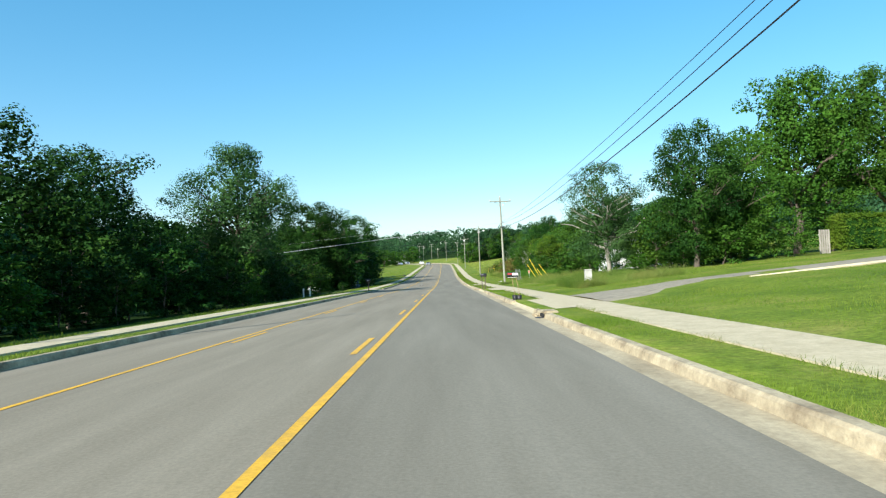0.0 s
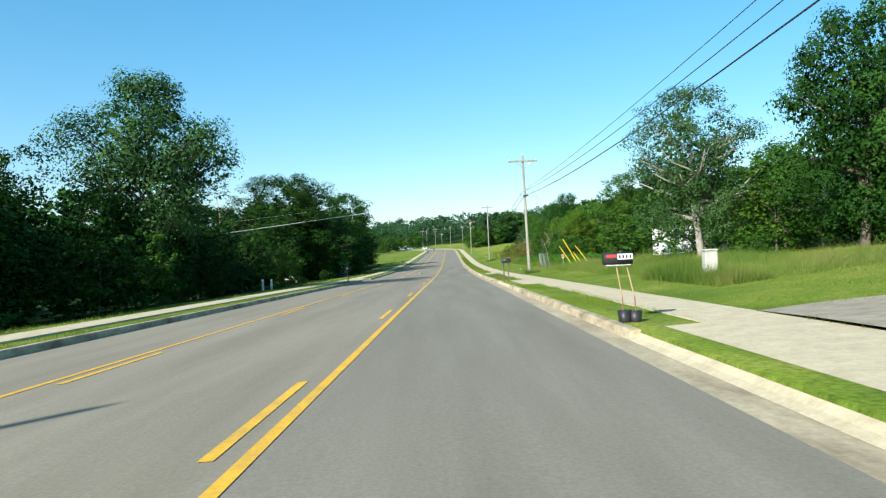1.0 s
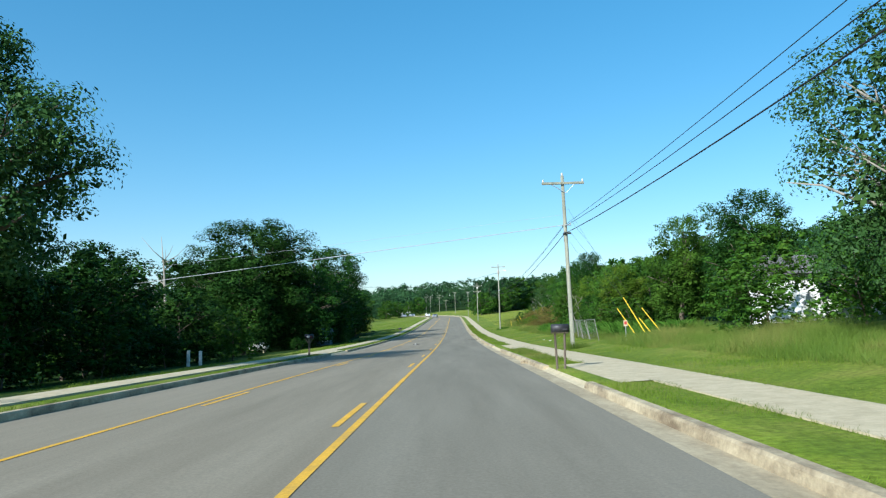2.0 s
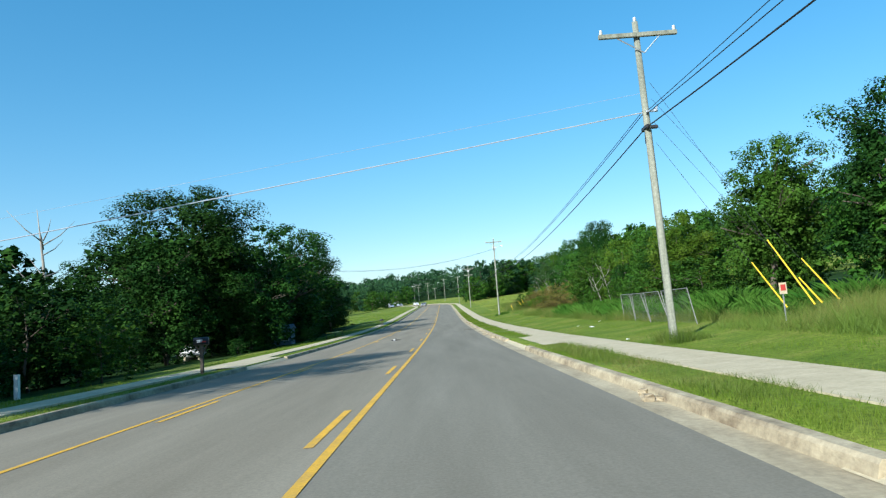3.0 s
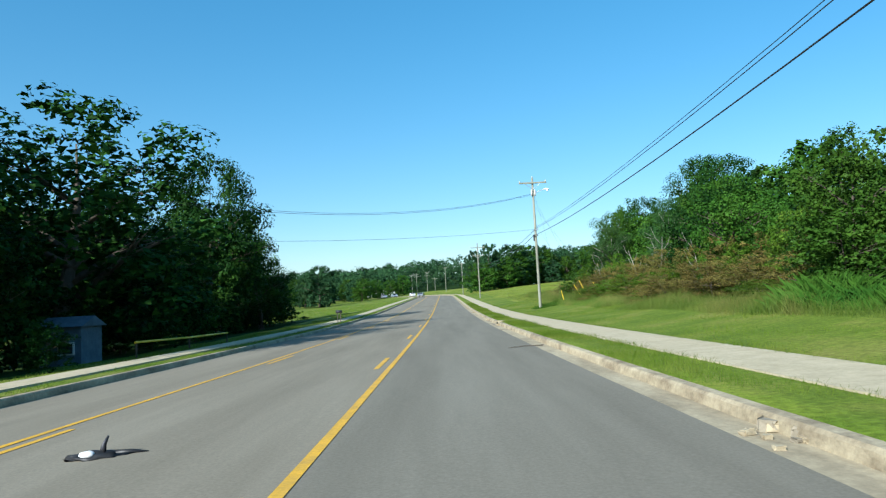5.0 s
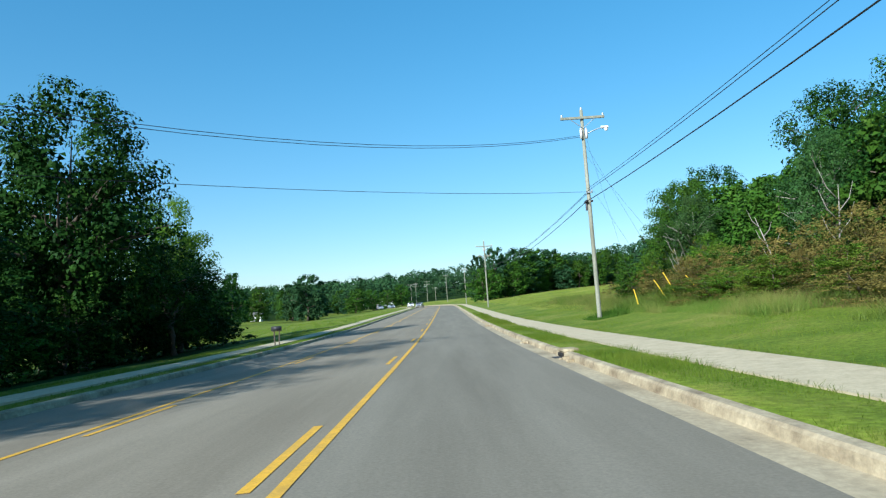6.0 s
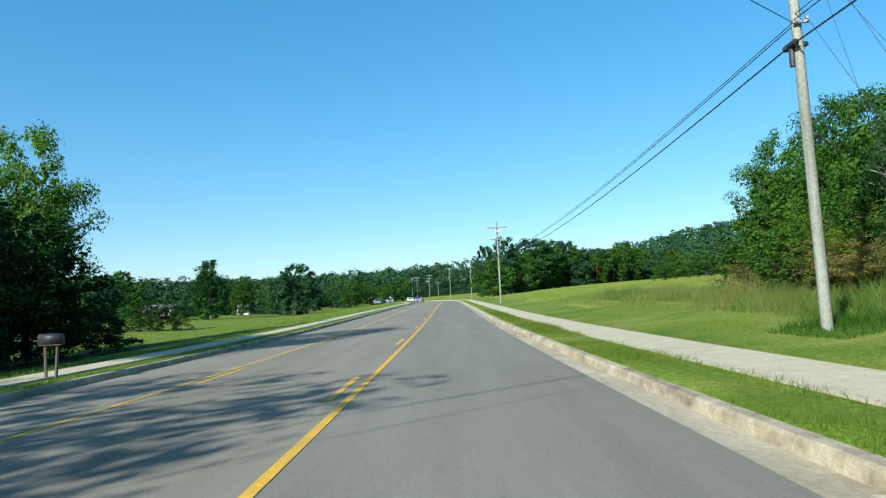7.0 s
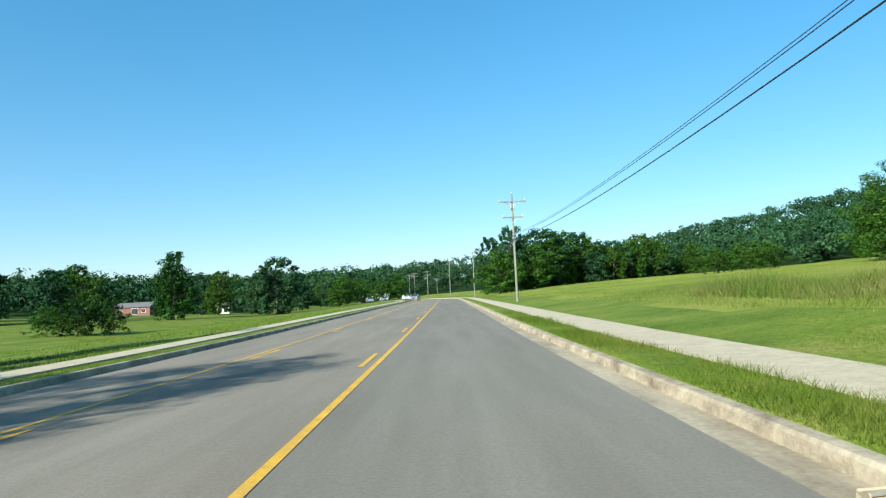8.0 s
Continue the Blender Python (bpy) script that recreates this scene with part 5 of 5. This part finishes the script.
# ---- cars far along the road ----
def car(x, y, turn, paint, label):
    root = thing("car", (x, y, road_top(x, y)), label, "car", "cars on the road", turn)
    prof = [(-2.2, 0.35), (-2.25, 0.75), (-1.6, 0.95), (-0.9, 1.42), (0.7, 1.45), (1.5, 1.0), (2.15, 0.9), (2.25, 0.4)]
    bm = bmesh.new()
    rows2 = [[bm.verts.new((s, yy, zz)) for yy, zz in prof] for s in (-0.86, -0.8, 0.8, 0.86)]
    for r, dz in ((0, -0.06), (3, -0.06)):
        for v in rows2[r]:
            v.co.z += dz if v.co.z > 1.2 else 0
    n = len(prof)
    for a, b in zip(rows2, rows2[1:]):
        for k in range(n):
            bm.faces.new((a[k], a[(k + 1) % n], b[(k + 1) % n], b[k]))
    bm.faces.new(rows2[0][::-1])
    bm.faces.new(rows2[-1])
    bmesh.ops.recalc_face_normals(bm, faces=bm.faces)
    body = part("body", bm, paint, root)
    part("windscreen", box((1.4, 0.03, 0.55), (0, -1.28, 1.2), 0.0, Matrix.Rotation(radians(-52), 4, "X")), DARK_GLASS, body, "dark windscreen")
    part("rear_window", box((1.4, 0.03, 0.5), (0, 1.14, 1.25), 0.0, Matrix.Rotation(radians(58), 4, "X")), DARK_GLASS, body, "dark rear window")
    part("grille", box((1.0, 0.05, 0.18), (0, -2.25, 0.6), 0.01), BLACK_PLASTIC, body, "black grille")
    for s in (-1, 1):
        part("headlight", box((0.3, 0.06, 0.14), (s * 0.62, -2.23, 0.72), 0.02), PORCELAIN, body, "clear headlight")
        for yy in (-1.4, 1.4):
            w = part("wheel", tube([(s * 0.72, yy, 0.32), (s * 0.88, yy, 0.32)], 0.32, 16), RUBBER, root, "black tyre")
            part("rim", tube([(s * 0.86, yy, 0.32), (s * 0.89, yy, 0.32)], 0.2, 12), GALVANISED, w, "grey metal rim")


car(-8.0, 305, -8, CAR_SILVER, "silver car coming along the far lane")
car(-12.5, 342, 10, CAR_WHITE, "white car rounding the far bend")
car(-21.5, 370, 22, CAR_WHITE, "white car far along the bend")
car(-24.5, 355, 200, CAR_SILVER, "silver car parked near the far bend")


# ---- grass ----
def blades(name, seed, count, where, height, width, mat, label, lean=0.35):
    rng = np.random.default_rng(seed)
    pts = []
    while sum(map(len, pts)) < count:
        pts.append(where(rng, count))
    p = np.concatenate(pts)[:count]
    x, y, hs = p[:, 0] + bend(p[:, 1]), p[:, 1], p[:, 2]
    z = ground_z(x, y)
    a = rng.uniform(0, 2 * math.pi, count)
    h = height * hs * rng.uniform(0.5, 1.25, count)
    tilt = rng.normal(size=(count, 2)) * lean * h[:, None]
    base = np.stack([x, y, z - 0.02], 1)
    side = np.stack([np.cos(a), np.sin(a), 0 * a], 1) * (width * rng.uniform(0.6, 1.3, (count, 1)))
    tip = base + np.concatenate([tilt, h[:, None]], 1)
    mid = base + np.concatenate([tilt * 0.35, h[:, None] * 0.6], 1)
    if height < 0.79 or height > 0.9:
        quads, size = np.stack([base - side, base + side, tip], 1), 3
    else:
        quads, size = np.stack([base - side, base + side, mid + side * 0.7, tip], 1), 4
    return tagged(new(name, quads_mesh(name, quads, mat, size)), label, "grass", kind="stuff")


def band(u0, u1, y0, y1, edge=0.0):
    def pick(rng, n):
        u, y = rng.uniform(u0, u1, n), rng.uniform(y0, y1, n)
        keep = np.ones(n, bool)
        for a, b in OPENINGS:
            keep &= ~((u < 3.85) & (y > a - 0.35) & (y < b + 0.35))
        keep &= ~((u > -9.7) & (u < -8.7) & (y > LEFT_OPENING[0] - 0.3) & (y < LEFT_OPENING[1] + 0.3))
        keep &= ~((u > 5.1) & (np.abs(y - 16.4 - (u - 5) * 0.1) < 2.75))
        hs = 0.55 + 0.45 * np.sin(u * 1.7 + 0.6 * np.sin(y * 0.9)) * np.sin(y * 0.55 + u)
        return np.stack([u, y, np.maximum(hs, 0.25)], 1)[keep]
    return pick


blades("verge_grass", 1, 95000, band(2.52, 3.66, -12, 165), 0.10, 0.006, BLADES, "short green verge grass beside the kerb")
blades("verge_edge_grass", 14, 9000, band(3.6, 3.78, -12, 165), 0.17, 0.006, BLADES, "ragged grass creeping over the sidewalk's edge", 0.6)
blades("verge_edge_grass", 15, 9000, band(5.06, 5.24, -12, 165), 0.16, 0.006, BLADES, "ragged grass creeping over the sidewalk's edge", 0.6)
blades("verge_edge_grass", 16, 9000, band(2.44, 2.6, -12, 165), 0.12, 0.006, BLADES, "ragged grass creeping over the kerb", 0.7)
blades("lawn_grass", 2, 85000, band(5.17, 9.5, -12, 165), 0.11, 0.008, BLADES, "short green grass beyond the sidewalk")
blades("lawn_grass", 3, 30000, band(9.5, 22, -12, 45), 0.10, 0.013, BLADES, "mown green lawn")
blades("left_verge_grass", 4, 26000, band(-9.62, -8.78, -5, 170), 0.12, 0.009, BLADES, "short green verge grass beside the kerb")
blades("left_verge_grass", 5, 30000, band(-15, -10.8, -5, 175), 0.18, 0.012, BLADES, "green grass at the wood's edge")
blades("weeds", 6, 12000, band(2.5, 3.4, 48, 150), 0.16, 0.005, BLADES, "taller weeds along the kerb", 0.5)
blades("tall_grass", 7, 60000, band(7.4, 13, 26, 64), 0.72, 0.005, TALL_BLADES, "tall yellow-green grass in the lot", 0.6)
blades("tall_grass", 8, 38000, band(9.2, 13.0, 62, 104), 0.85, 0.009, CANE_BLADES, "tall green cane grass below the wood", 0.5)
blades("tall_grass", 13, 60000, band(8.4, 12.6, 60, 120), 0.75, 0.006, TALL_BLADES, "green weeds below the wood", 0.4)
blades("dry_brush", 9, 16000, band(10.0, 14.5, 102, 152), 0.6, 0.006, BROWN_BLADES, "brown and yellow dry stalks", 0.5)
blades("field_grass", 10, 120000, band(8.5, 46, 146, 285), 0.24, 0.012, FIELD_BLADES, "knee-high yellow-green field grass", 0.35)
blades("field_grass", 11, 11000, band(8.6, 17, 150, 190), 0.42, 0.008, TALL_BLADES, "clump of coarse tall grass", 0.45)
blades("left_field_grass", 12, 30000, band(-40, -10.9, 172, 260), 0.2, 0.022, BLADES, "green grass of the left field")
blades("tall_grass", 17, 9000, band(6.8, 8.4, 26, 34), 0.95, 0.007, TALL_BLADES, "tall grass round the utility pedestal", 0.35)
blades("weeds", 18, 500, band(2.35, 2.75, 121.3, 123.0), 0.3, 0.007, BLADES, "weeds growing at the storm inlet", 0.4)
blades("weeds", 19, 14000, band(2.55, 3.64, 96, 168), 0.2, 0.0055, BLADES, "uneven tufts of weeds on the verge", 0.45)
blades("weeds", 20, 5000, band(2.6, 3.62, 50, 67.5), 0.3, 0.006, TALL_BLADES, "tall ragged weeds on the verge", 0.5)
blades("weeds", 21, 22000, band(8.6, 11.4, 124, 152), 0.7, 0.007, TALL_BLADES, "green and straw weeds in front of the brush", 0.5)
blades("weeds", 22, 2200, band(6.6, 8.4, 137.6, 140.6), 0.6, 0.012, CANE_BLADES, "leafy green weeds round the pole's foot", 0.5)
blades("weeds", 23, 1500, band(5.4, 6.6, 60.4, 62.4), 0.55, 0.008, TALL_BLADES, "tall grass round the pole's foot", 0.4)
blades("weeds", 24, 9000, band(8.8, 12.2, 136, 152), 1.15, 0.009, TALL_BLADES, "tall green and straw stalks below the brush", 0.4)
blades("field_grass", 25, 9000, band(10.4, 14.0, 153, 178), 0.95, 0.016, TALL_BLADES, "coarse tall grass clump at the field's edge", 0.5)
blades("weeds", 26, 9000, band(2.56, 3.66, 146, 185), 0.26, 0.008, BLADES, "dense green weeds on the verge", 0.5)
